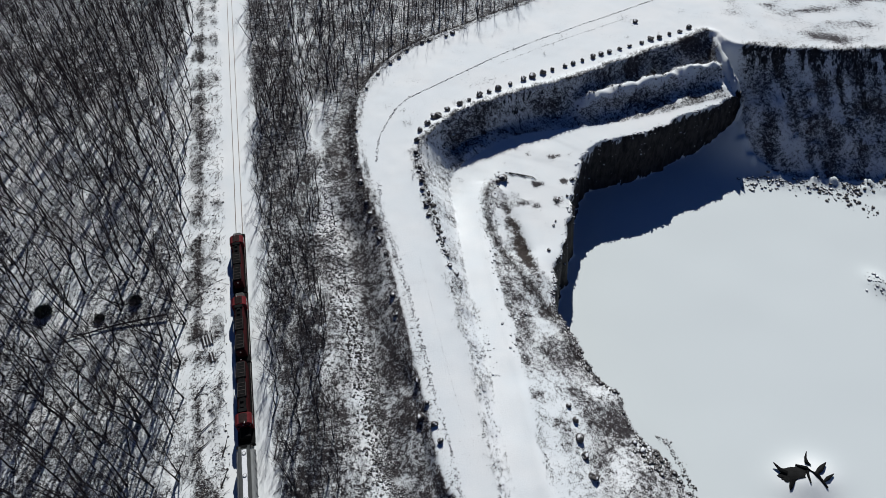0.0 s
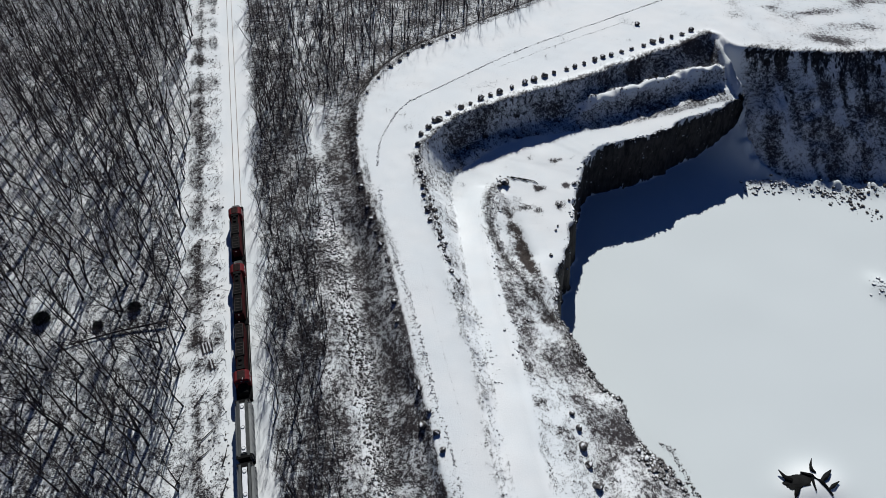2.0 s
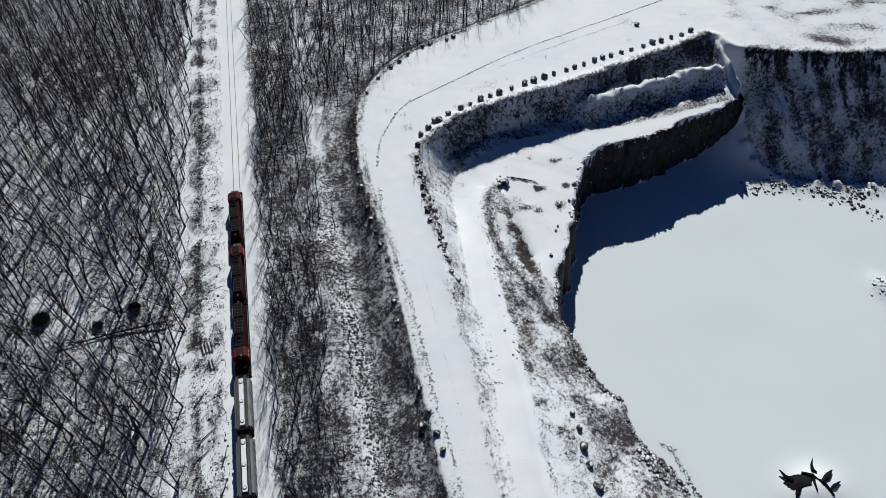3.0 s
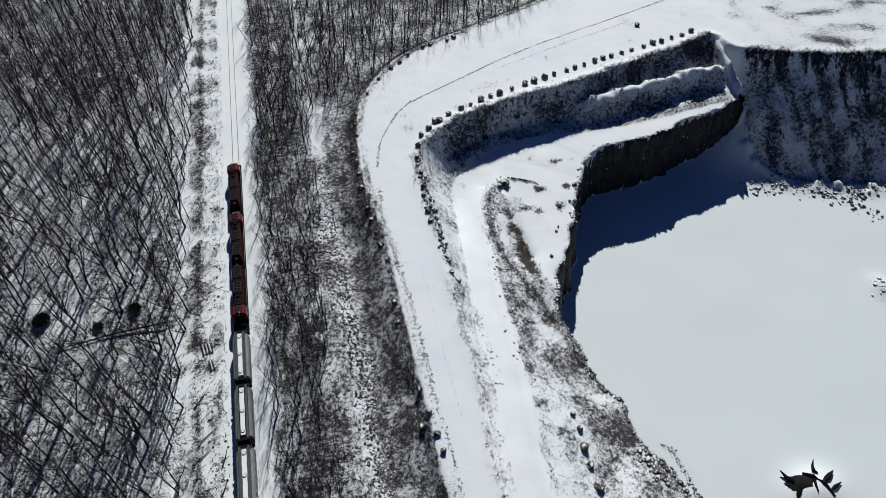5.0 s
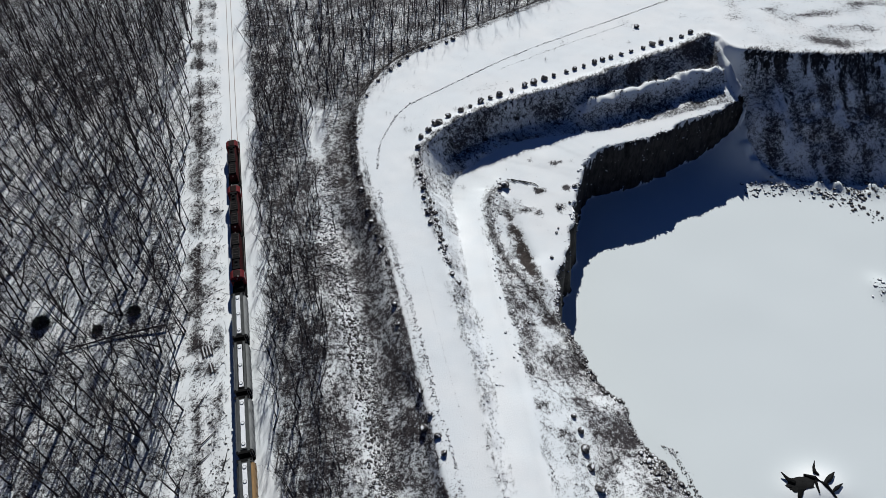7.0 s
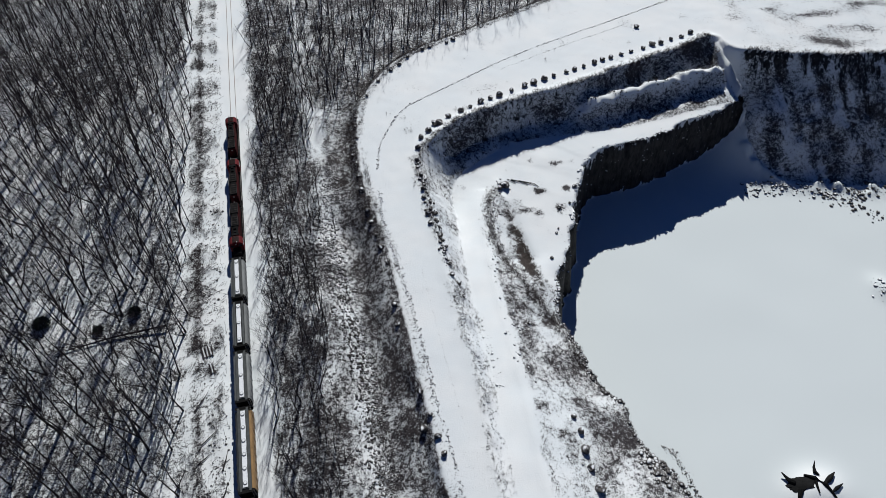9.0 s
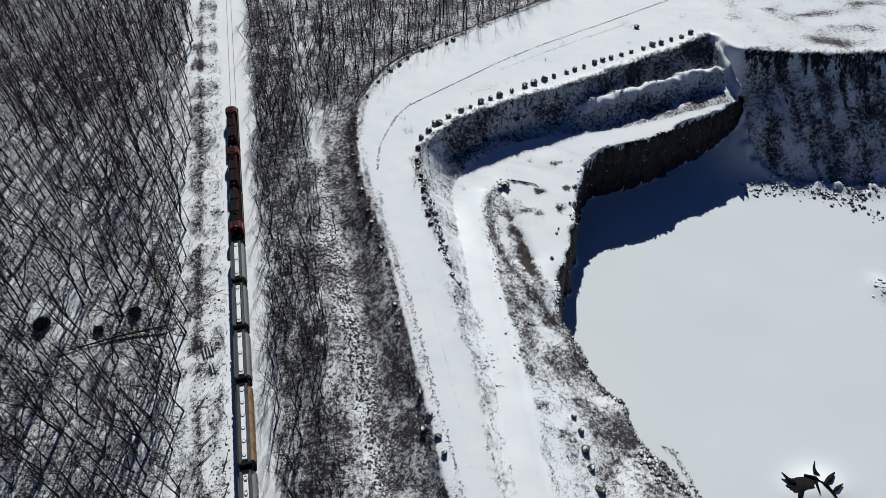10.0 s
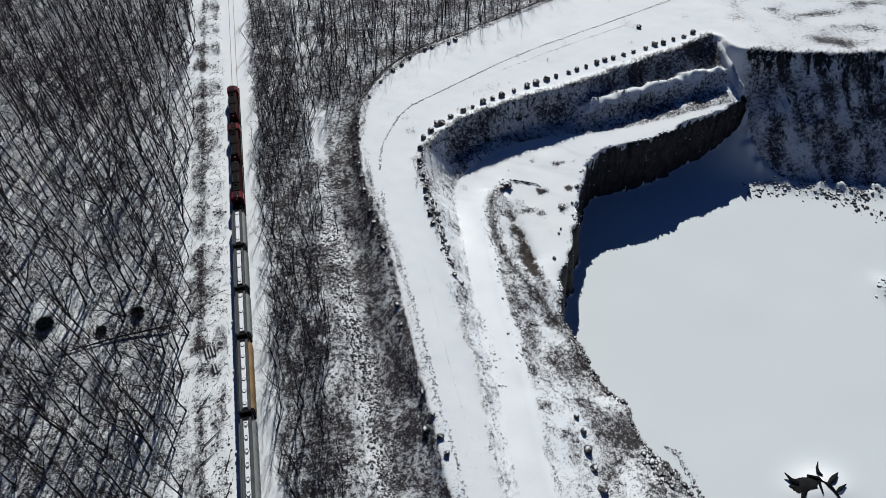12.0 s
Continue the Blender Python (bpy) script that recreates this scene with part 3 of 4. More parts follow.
def hopper(length, body_mat, side_mat, hatches, label, long_hatches=False):
    """A covered hopper wagon: rounded sides, ribbed roof, a line of hatches along the middle."""
    n = length - 0.5
    base = new("hopper_wagon")
    tagged(base, label, "freight wagon", "wagons of the train")
    part("underframe", Shape().box(-1.3, 1.3, -n, 0, 0.95, 1.25), BLACK, base)
    for x in (-1, 1):
        prof = [(1.45, 1.3), (1.56, 1.5), (1.6, 2.4), (1.56, 3.2), (1.38, 3.75), (1.08, 4.06), (1.02, 4.0), (1.3, 3.7), (1.48, 3.2), (1.5, 1.5)]
        # the tan wagon's left panel is dark gray, shade put into its colour
        part("side_panel", Shape().prism([(x * a, b) for a, b in (prof if x > 0 else prof[::-1])], -n + 0.9, -0.9, 0.03), side_mat if x > 0 or side_mat is GRAY else DARKGRAY, base)
        rib = Shape().box(x * 1.6 - 0.05, x * 1.6 + 0.05, -0.05, 0.05, 1.5, 3.3, 0.02).mesh("rib", side_mat)
        for y in np.arange(-n + 1.5, -1.2, 1.5):
            part("rib", rib, side_mat, base, m=pose(0, y, 0))
    body = Shape().prism([(-1.46, 1.35), (1.46, 1.35), (1.46, 3.2), (1.28, 3.68), (1.0, 4.02), (0.6, 4.28), (-0.6, 4.28), (-1.0, 4.02), (-1.28, 3.68), (-1.46, 3.2)], -n + 0.85, -0.85, 0.1)
    part("roof_and_body", body, body_mat, base, "grimy gray roof")
    for y0 in np.linspace(-n + 2.2, -2.2, 3 if length < 15 else 4):
        part("hopper_chute", Shape().prism([(-1.2, 1.4), (1.2, 1.4), (0.5, 0.45), (-0.5, 0.45)], y0 - 0.8, y0 + 0.8, 0.05), body_mat, base)
    snow = Shape()
    ys = np.linspace(-n + 1.15, -1.15, 26)
    left = [(-0.44 + 0.07 * noise.noise((0.0, y * 0.9, length)), y, 4.31) for y in ys]
    right = [(0.42 + 0.09 * noise.noise((5.0, y * 0.9, length)), y, 4.31) for y in ys]
    for a, b in zip(left, right):
        snow.v += [(a[0], a[1], 4.27), (a[0] * 0.85, a[1], 4.36), (b[0] * 0.85, b[1], 4.36), (b[0], b[1], 4.27)]
    for i in range(len(ys) - 1):
        for k in range(3):
            snow.f.append((4 * i + k, 4 * i + k + 1, 4 * i + 5 + k, 4 * i + 4 + k))
    part("roof_snow", snow, SNOW, base, "white snow lying along the roof hatches")
    for y in np.linspace(-n + 1.9, -1.9, hatches):
        if long_hatches:
            h = part("hatch", Shape().box(-0.22, 0.22, y - 0.55, y + 0.55, 4.3, 4.42, 0.04), DARKGRAY, base)
        h = part("hatch_ring", Shape().tube([(0, y, 4.3), (0, y, 4.43), (0, y, 4.46)], [0.36, 0.36, 0.3], 16), GRAY, base)
        part("hatch_lid", Shape().tube([(0, y, 4.44), (0, y, 4.49)], [0.27, 0.25], 16), SNOW, h)
    for x in (-0.8, 0.8):
        part("running_board", Shape().box(x - 0.2, x + 0.2, -n + 0.5, -0.5, 4.24, 4.29, 0.01), DARKGRAY, base)
    for y in (-0.55, -n + 0.45):
        part("end_platform", Shape().box(-1.45, 1.45, y - 0.45, y + 0.45, 1.2, 1.32, 0.03), BLACK, base)
        part("end_walkway", Shape().box(-1.35, 1.35, y - 0.3, y + 0.3, 4.16, 4.24, 0.02), BLACK, base)
        lad = Shape()
        for x in (0.9, 1.35):
            lad.tube([(x, y, 1.3), (x, y, 4.2)], [0.03, 0.03], 5)
        for z in np.arange(1.5, 4.2, 0.4):
            lad.tube([(0.9, y, z), (1.35, y, z)], [0.025, 0.025], 5)
        part("ladder", lad, PALE, base)
        part("end_slope_sheet", Shape().prism([(-1.4, 1.4), (1.4, 1.4), (1.4, 3.85), (-1.4, 3.85)], y + (-0.42 if y > -2 else 0.36), y + (-0.36 if y > -2 else 0.42)), BLACK, base)
    part("brake_wheel", Shape().tube([(-0.6, -n + 0.2, 3.2), (-0.6, -n + 0.26, 3.2)], [0.28, 0.28], 12), BLACK, base)
    truck(base, -2.0, 1.8)
    truck(base, -n + 2.0, 1.8)
    couplers(base, n)
    return base


build_track()
TRAIN = []   # thing and its distance behind the head of the train
TRAIN.append((locomotive(False, "red and maroon diesel locomotive leading the freight train"), -1.6))
TRAIN.append((locomotive(False, "maroon diesel locomotive coupled second in the train"), 16.2))
TRAIN.append((locomotive(True, "maroon diesel locomotive running backwards, red cab at its tail"), 34.0))
TRAIN.append((hopper(12.5, DARKGRAY, GRAY, 3, "short gray covered hopper wagon with three snowy roof hatches"), 52.7))
TRAIN.append((hopper(12.5, BLACK, GRAY, 3, "short gray hopper wagon with a black roof and snowy hatches"), 65.2))
TRAIN.append((hopper(12.5, DARKGRAY, GRAY, 3, "short gray covered hopper wagon with three snowy roof hatches"), 77.7))
TRAIN.append((hopper(17.4, DARKGRAY, TAN, 6, "long covered hopper wagon with a tan right side, a left side darkened as shade and a snowy gray roof"), 90.3))
TRAIN.append((hopper(17.4, DARKGRAY, GRAY, 6, "long gray covered hopper wagon with oblong roof hatches", True), 107.8))


# ---- trees ----
def grow(rng, tall, rich, fine=False):
    """One bare broadleaved tree: the trunk's and the crown's shapes."""
    trunk, crown = Shape(), Shape()
    lean = Vector((rng.uniform(-0.06, 0.06), rng.uniform(-0.06, 0.06), 1))
    r0 = tall * rng.uniform(0.0085, 0.0125)
    fork = rng.uniform(0.30, 0.6)
    stem, p, d = [], Vector((0, 0, -0.3)), lean.normalized()
    k = 7
    for i in range(k + 1):
        stem.append(p.copy())
        d = (d + Vector((rng.uniform(-0.09, 0.09), rng.uniform(-0.09, 0.09), 0.05))).normalized()
        p = p + d * (tall * 0.86 / k)
    radii = [r0 * (1.35 if i == 0 else 1 - 0.115 * i) for i in range(k + 1)]
    trunk.tube(stem, radii, 5)
    twin = []
    if rng.random() < 0.5:   # a second stem that leaves the first one low down
        a, q = rng.uniform(0, 6.28), stem[rng.randrange(0, 3)].copy()
        d = Vector((math.cos(a) * rng.uniform(0.35, 0.8), math.sin(a) * rng.uniform(0.35, 0.8), 1)).normalized()
        for i in range(6):
            twin.append(q.copy())
            d = (d + Vector((rng.uniform(-0.12, 0.12), rng.uniform(-0.12, 0.12), 0.13))).normalized()
            q = q + d * tall * 0.14
        trunk.tube(twin, [r0 * (0.85 - 0.14 * i) for i in range(6)], 5)

    def at(t):
        u = t * k
        i = min(int(u), k - 1)
        return stem[i].lerp(stem[i + 1], u - i), radii[i] + (radii[i + 1] - radii[i]) * (u - i)

    def limb(p, d, length, r, depth):
        pts, q, e = [p], p, d.copy()
        parts_ = 4 if depth == 0 else 2 if depth == 1 or fine else 1
        for i in range(parts_):
            e = (e + Vector((rng.uniform(-0.28, 0.28), rng.uniform(-0.28, 0.28), 0.13))).normalized()
            q = q + e * (length / parts_)
            pts.append(q)
        crown.tube(pts, [r * (1 - 0.7 * i / parts_) for i in range(parts_ + 1)], 4 if depth == 0 else 3, False)
        if depth < 2:
            for _ in range(rich[depth + 1]):
                t = rng.uniform(0.3, 1.0) * parts_
                i = min(int(t), parts_ - 1)
                o = pts[i].lerp(pts[i + 1], t - i)
                side = Vector((rng.uniform(-1, 1), rng.uniform(-1, 1), rng.uniform(0.0, 0.9))).normalized()
                limb(o, (e * 0.8 + side).normalized(), length * rng.uniform(0.35, 0.6), max(r * 0.42, 0.016), depth + 1)

    for i in range(rich[0]):
        t = fork + (1 - fork) * (i + rng.random()) / rich[0]
        o, r = at(min(t, 0.99))
        a = rng.uniform(0, 2 * math.pi)
        d = Vector((math.cos(a), math.sin(a), rng.uniform(0.8, 2.4))).normalized()
        limb(o, d, tall * rng.uniform(0.2, 0.38) * (1.25 - 0.5 * t), r * 0.6, 0)
    for i in range(rich[0] // 2 if twin else 0):
        k_ = rng.uniform(1.5, 3.9)
        o = twin[int(k_)].lerp(twin[int(k_) + 1], k_ - int(k_))
        a = rng.uniform(0, 6.28)
        limb(o, Vector((math.cos(a), math.sin(a), rng.uniform(0.8, 1.8))).normalized(), tall * rng.uniform(0.15, 0.28), r0 * 0.35, 0)
    return trunk, crown


def tree_spots():
    """Where the woods stand, with a size for each tree."""
    rng = random.Random(11)
    spots = []

    def fill(x0, x1, y0, y1, cell, keep, ok, tall):
        y = y0
        while y < y1:
            x = x0
            while x < x1:
                if rng.random() < keep:
                    px, py = x + rng.random() * cell, y + rng.random() * cell
                    if ok(px, py):
                        spots.append((px, py, rng.uniform(*tall)))
                x += cell
            y += cell

    fill(-118, -36.5, 22, 290, 3.5, 0.93, lambda x, y: x > -67 - 0.187 * (y - 60) - 4 and y < 234 - 0.25 * x, (12, 19))
    fill(-17.8, 9, 36, 160, 2.9, 0.9, lambda x, y: x < -5 - 0.01 * (y - 40) + (6 if y > 110 else 0), (7, 13))

    edge = BANK[BANK[:, 1] > 150]

    def north(x, y):
        return (y > np.interp(x, edge[:, 0], edge[:, 1]) + 3.0 or x < 8) and y < 234 - 0.25 * x

    fill(-16, 120, 150, 290, 3.7, 0.85, north, (11, 16))

    def clear(x, y):
        """Glades round the evergreens, along the fallen tree and above the road bank."""
        if any(math.hypot(x - a, y - b) < 2.7 for a, b in ((-63.5, 97.5), (-45.5, 98), (-52, 95), (-62, 94), (-44.5, 94.5))):
            return False
        if -2.5 < x < 12 and 118 < y < 157:
            return False
        return not (-60 < x < -37.5 and 86 < y < 91.5)

    return [p for p in spots if clear(p[0], p[1])] + [(-44, 68, 15), (-36.4, 72.6, 14), (-48.5, 64.5, 14)]


def build_trees():
    rng = random.Random(5)
    kinds = []
    for i in range(12):
        trunk, crown = grow(rng, 14, (9, 5, 4) if i % 2 else (8, 5, 3), i % 2 == 1)
        base = new("bare_tree")
        tagged(base, "leafless broadleaved tree standing in snow", "tree", "bare trees of the wood")
        part("trunk", trunk, BARK, base)
        part("crown", crown, TWIG, base, "bare twiggy crown")
        kinds.append(base)
    slim = [grow(rng, 14, (6, 4, 3) if i < 6 else (6, 3, 2)) for i in range(12)]
    near = [s for s in tree_spots() if s[1] < 118]
    near_set = sorted(near, key=lambda s: s[1])[:300]
    used = set(near_set)
    first = set()
    for x, y, tall in near_set:
        i = rng.randrange(len(kinds))
        m = pose(x, y, height(x, y), 0, 0, rng.uniform(0, 360))
        s = tall / 14
        ob = kinds[i] if i not in first else copy_thing(kinds[i], m)
        first.add(i)
        ob.matrix_basis = m
        ob.scale = (s * rng.uniform(0.9, 1.15),) * 2 + (s,)
    # the rest of the wood, too many to count
    arrays = []
    for trunk, crown in slim:
        v, f, o = np.array(trunk.v + crown.v), [], len(trunk.v)
        quads = [q for q in trunk.f if len(q) == 4] + [tuple(i + o for i in q) for q in crown.f if len(q) == 4]
        arrays.append((v, np.array(quads)))
    vs, fs, off = [], [], 0
    for x, y, tall in tree_spots():
        if (x, y, tall) in used:
            continue
        v, f = arrays[rng.randrange(6) + (6 if y > 165 else 0)]
        a, s = rng.uniform(0, 6.28), tall / 14
        c, d = math.cos(a) * s, math.sin(a) * s
        vs.append(np.stack([x + v[:, 0] * c - v[:, 1] * d, y + v[:, 0] * d + v[:, 1] * c, height(x, y) + v[:, 2] * s], 1))
        fs.append(f + off)
        off += len(v)
    tagged(new("far_woods", fast_mesh("far_woods", np.vstack(vs), np.vstack(fs), TWIG)), "dense leafless winter woodland standing in snow", "woods", kind="stuff")


build_trees()


# ---- stones ----
def stone_shape(rng, size, flat=0.75):
    """An angular boulder: a blown-up cube with knocked corners."""
    bm = bmesh.new()
    bmesh.ops.create_icosphere(bm, subdivisions=2, radius=size / 2)
    sx, sy, sz = rng.uniform(0.8, 1.25), rng.uniform(0.8, 1.25), flat * rng.uniform(0.85, 1.2)
    o = Vector((rng.uniform(0, 50), rng.uniform(0, 50), rng.uniform(0, 50)))
    for v in bm.verts:
        k = 1 + 0.55 * noise.noise(v.co / size * 2.2 + o)
        c = v.co * k
        lim = size * 0.45
        c = Vector([max(-lim, min(lim, q)) for q in c])
        v.co = (c.x * sx, c.y * sy, c.z * sz)
    me = bpy.data.meshes.new("boulder")
    bm.to_mesh(me)
    bm.free()
    me.materials.append(STONE)
    return me


def build_boulders():
    rng = random.Random(21)
    meshes = [stone_shape(rng, 1.0) for _ in range(8)]

    def put(x, y, size, label, group):
        ob = new("boulder", meshes[rng.randrange(8)])
        ob.matrix_basis = pose(x, y, height(x, y) + size * 0.22, rng.uniform(-12, 12), rng.uniform(-12, 12), rng.uniform(0, 360)) @ Matrix.Diagonal((size, size, size, 1))
        tagged(ob, label, "boulder", group)

    # guard stones along the crest above the lower bench
    row = curve([(26.3, 136.6, 0), (35, 143.4, 0), (44.3, 147.6, 0), (63.2, 153.8, 0), (80, 158.4, 0), (102, 163.6, 0), (126.2, 169.3, 0)], 0.5)
    step = np.concatenate([[0], np.cumsum(np.hypot(*np.diff(row[:, :2], axis=0).T))])
    s = 0.5
    while s < step[-1]:
        x, y = np.interp(s, step, row[:, 0]), np.interp(s, step, row[:, 1])
        put(x, y + rng.uniform(-0.3, 0.3), rng.uniform(1.3, 2.2), "dark quarry boulder set as a guard stone in snow", "guard stones along the quarry edge")
        s += rng.uniform(3.0, 4.6)
    # stones along the outer edge of the haul road
    for x, y, size in ((12.0, 49, 1.3), (11.6, 52.5, 1.3), (11.2, 57, 1.2), (10.4, 62.5, 1.4), (9.6, 55.2, 1.5), (9.4, 84, 1.4), (9.2, 79, 1.0), (10.0, 141, 0.9), (10.2, 146, 0.9), (11, 150, 0.9),
                       (15.6, 159.2, 1.1), (20, 165.5, 1.1), (24.6, 170.2, 1.3), (27.7, 172.6, 1.4), (31, 176, 1.3), (36.2, 179, 1.5), (38.8, 180.0, 1.2), (44.6, 181.2, 1.1), (47, 182.6, 1.4), (107, 176, 1.6)):
        put(x, y, size, "snow-capped dark boulder beside the haul road", "stones beside the haul road")
    for x, y, size in ((26.8, 137.2, 1.5), (29.3, 139.3, 1.8), (31.7, 141.8, 1.9), (25, 132.8, 1.6), (23.7, 128, 1.5), (23.6, 122.4, 1.4), (22.9, 117.2, 1.5), (22.5, 114.2, 1.2),
                       (22.3, 108.7, 1.3), (22.2, 105.4, 1.1), (23.4, 89.1, 1.1), (24.5, 87.2, 1.2), (24.7, 83.9, 0.9), (23.6, 92.4, 1.1), (24.2, 97.6, 0.9), (23.7, 101.3, 1.0)):
        put(x, y, size, "dark boulder on the inner edge of the haul road", "stones of the inner road edge")
    for x, y, size in ((8.0, 135, 1.1), (8.2, 131, 1.2), (8.1, 126, 1.3), (8, 120.5, 1.3), (8.4, 113, 1.6), (8.6, 109.5, 1.3), (9.0, 105, 1.1), (9.5, 101, 1.4), (10, 96, 1.0)):
        put(x, y, size, "snow-capped dark boulder beside the haul road", "stones beside the haul road")
    for x, y, size in ((38.8, 52.6, 1.2), (39, 49.3, 1.5), (38.3, 45.4, 2.0), (38, 41.8, 1.3), (38, 37.7, 2.0), (37.5, 76, 0.8), (46.2, 121.8, 2.4), (44.6, 121, 1.5), (57.8, 111.1, 1.0), (61, 112, 0.8), (55, 104, 0.6), (54, 102.7, 0.6), (50, 95, 0.9), (64.5, 117.5, 1.2)):
        put(x, y, size, "snow-dusted stone lying on the bench slope", "loose stones of the slope")


def scatter(name, label, category, spots, sizes, seed, mat=None):
    """Many loose stones in one mesh, each a small chipped block."""
    rng = np.random.RandomState(seed)
    bm = bmesh.new()
    bmesh.ops.create_icosphere(bm, subdivisions=1, radius=0.5)
    v0 = np.array([v.co[:] for v in bm.verts])
    f0 = np.array([[v.index for v in f.verts] for f in bm.faces])
    bm.free()
    spots = np.asarray(spots)
    z, *_ = land(spots[:, 0], spots[:, 1])
    vs, fs = [], []
    for i, (x, y) in enumerate(spots):
        s = sizes[0] + (sizes[1] - sizes[0]) * rng.rand() ** 3
        v = np.clip(v0 * rng.uniform(0.55, 1.4, v0.shape), -0.40, 0.40) * (s * rng.uniform(0.7, 1.3), s * rng.uniform(0.7, 1.3), s * 0.75)
        a = rng.uniform(0, 6.28)
        c, d = math.cos(a), math.sin(a)
        vs.append(np.stack([x + v[:, 0] * c - v[:, 1] * d, y + v[:, 0] * d + v[:, 1] * c, z[i] + s * 0.05 + v[:, 2]], 1))
        fs.append(f0 + i * len(v0))
    tagged(new(name, fast_mesh(name, np.vstack(vs), np.vstack(fs), mat or RUBBLE)), label, category, kind="stuff")


def along(line, count, spread, seed, y0=-1e9, y1=1e9):
    rng = np.random.RandomState(seed)
    d = np.concatenate([[0], np.cumsum(np.hypot(*np.diff(line[:, :2], axis=0).T))])
    s = rng.uniform(0, d[-1], count)
    p = np.stack([np.interp(s, d, line[:, 0]) + rng.normal(0, spread, count), np.interp(s, d, line[:, 1]) + rng.normal(0, spread, count)], 1)
    return p[(p[:, 1] > y0) & (p[:, 1] < y1)]


def build_rubble():
    spill = curve([(0.5, 132, 0), (-1.6, 112, 0), (-0.4, 94, 0), (-0.1, 79, 0), (0.6, 65, 0), (0.9, 53, 0), (0.8, 38, 0)])
    scatter("rubble", "snow-dusted stone rubble in the hollow below the road bank", "rubble", along(spill, 3600, 1.5, 1), (0.15, 0.75), 1, STONE)
    scatter("rubble", "broken stones along the foot of the quarry wall", "rubble", along(curve([(123, 120, 0), (130, 119, 0), (138, 117, 0), (146, 112.5, 0), (154, 111, 0), (166, 110, 0), (190, 103, 0)]), 800, 1.6, 2), (0.1, 1.4), 2, STONE)
    scatter("rubble", "loose blocks along the broken edge of the cliff", "rubble", along(RIM, 900, 0.7, 3, 20), (0.25, 0.9), 3)
    lip = along(RIM[(RIM[:, 1] > 28) & (RIM[:, 1] < 90)] - np.array((0.5, 0, 0)), 260, 0.45, 20)
    scatter("rubble", "angular dark blocks on the crumbling rim", "rubble", lip, (0.3, 1.3), 20, CAPPED)
    scatter("rubble", "dark clods along the edge of the ploughed road", "rubble", along(curve([(13.1, 36, 0), (13.4, 49, 0), (13.0, 61, 0), (13.1, 74, 0), (12.6, 89, 0), (11.4, 107, 0), (12.4, 120, 0)]), 900, 0.28, 4), (0.12, 0.5), 4)
    scatter("rubble", "dark clods between the two haul roads", "rubble", along(curve([(24.5, 88, 0), (22.5, 73, 0), (23.0, 64, 0), (22.2, 52, 0), (20.9, 41, 0), (20.7, 32, 0)]), 420, 0.45, 5, 30, 130), (0.15, 0.5), 5)
    strip = np.stack([np.random.RandomState(22).normal(-28.6, 1.5, 520), np.random.RandomState(23).uniform(40, 225, 520)], 1)
    strip = strip[(strip[:, 0] < -25.8) & (lumps(strip[:, 0], strip[:, 1], 4, 54) > -0.25)]
    scatter("clods", "dark frozen clods thrown up beside the track", "clods", strip, (0.15, 0.7), 22, STONE)
    scatter("rubble", "stones on the brushy slope below the crest", "rubble", along(CREST[:60] + np.array((2.5, -2.0, 0)), 700, 1.3, 6, 60), (0.2, 0.7), 6)
    rut = curve([(13.2, 127.3, 0), (15.2, 135.6, 0), (19.4, 143.7, 0), (25.7, 151.4, 0), (40.8, 159, 0), (61.2, 168.6, 0), (82.5, 176.2, 0), (105.2, 183.4, 0), (128, 191, 0)])
    scatter("rubble", "line of dark clods along the wheel rut of the upper road", "rubble", along(rut, 1000, 0.14, 7), (0.16, 0.62), 7)
    scatter("rubble", "faint line of clods along the inner wheel rut", "rubble", along(curve([(55.9, 162.9, 0), (80.7, 171.5, 0), (105.2, 178.9, 0)]), 200, 0.10, 9), (0.12, 0.36), 9)
    scatter("rubble", "thin line of clods in the middle of the haul road", "rubble", along(curve([(17.3, 93, 0), (16.9, 68, 0), (16.9, 57.5, 0), (17.2, 50, 0)]), 150, 0.06, 10), (0.08, 0.2), 10)
    scatter("rubble", "thin trail of debris on the quarry floor below the rim", "rubble", along(curve([(61.8, 50.4, 0), (63.6, 48.6, 0), (63.9, 46.5, 0), (64.2, 43.2, 0), (64.3, 40.7, 0), (64.6, 37, 0)]), 220, 0.4, 13), (0.12, 0.6), 13, STONE)
    spur = along(curve([(144, 112, 0), (149, 109, 0), (152.7, 104, 0), (155.5, 100.5, 0)]), 110, 1.3, 19)
    scatter("rubble", "rocks that rolled out onto the quarry floor", "rubble", spur, (0.2, 1.5), 19, STONE)
    scatter("rubble", "small heap of rocks on the quarry floor", "rubble", np.random.RandomState(14).normal((138.5, 77), (1.2, 2.2), (60, 2)), (0.2, 1.1), 14)
    inner_row = curve([(23.3, 92, 0), (23.6, 104, 0), (23.8, 115, 0), (23.8, 125, 0), (25, 131, 0)])
    scatter("rubble", "dark stones lining the inner edge of the haul road", "rubble", along(inner_row, 130, 0.5, 15), (0.3, 1.3), 15, STONE)
    scatter("rubble", "heap of snowy rocks at the bend of the lower road", "rubble", np.random.RandomState(16).normal((40.5, 139.5), (4.5, 2.0), (150, 2)), (0.25, 1.2), 16)
    scatter("rubble", "stones along the brushy verge of the lower road", "rubble", along(VERGE[VERGE[:, 1] > 60] + np.array((1.5, 0, 0)), 260, 1.2, 17), (0.15, 0.9), 17)
    rng = np.random.RandomState(51)
    face = np.stack([rng.uniform(130, 205, 6000), rng.uniform(100, 158, 6000)], 1)
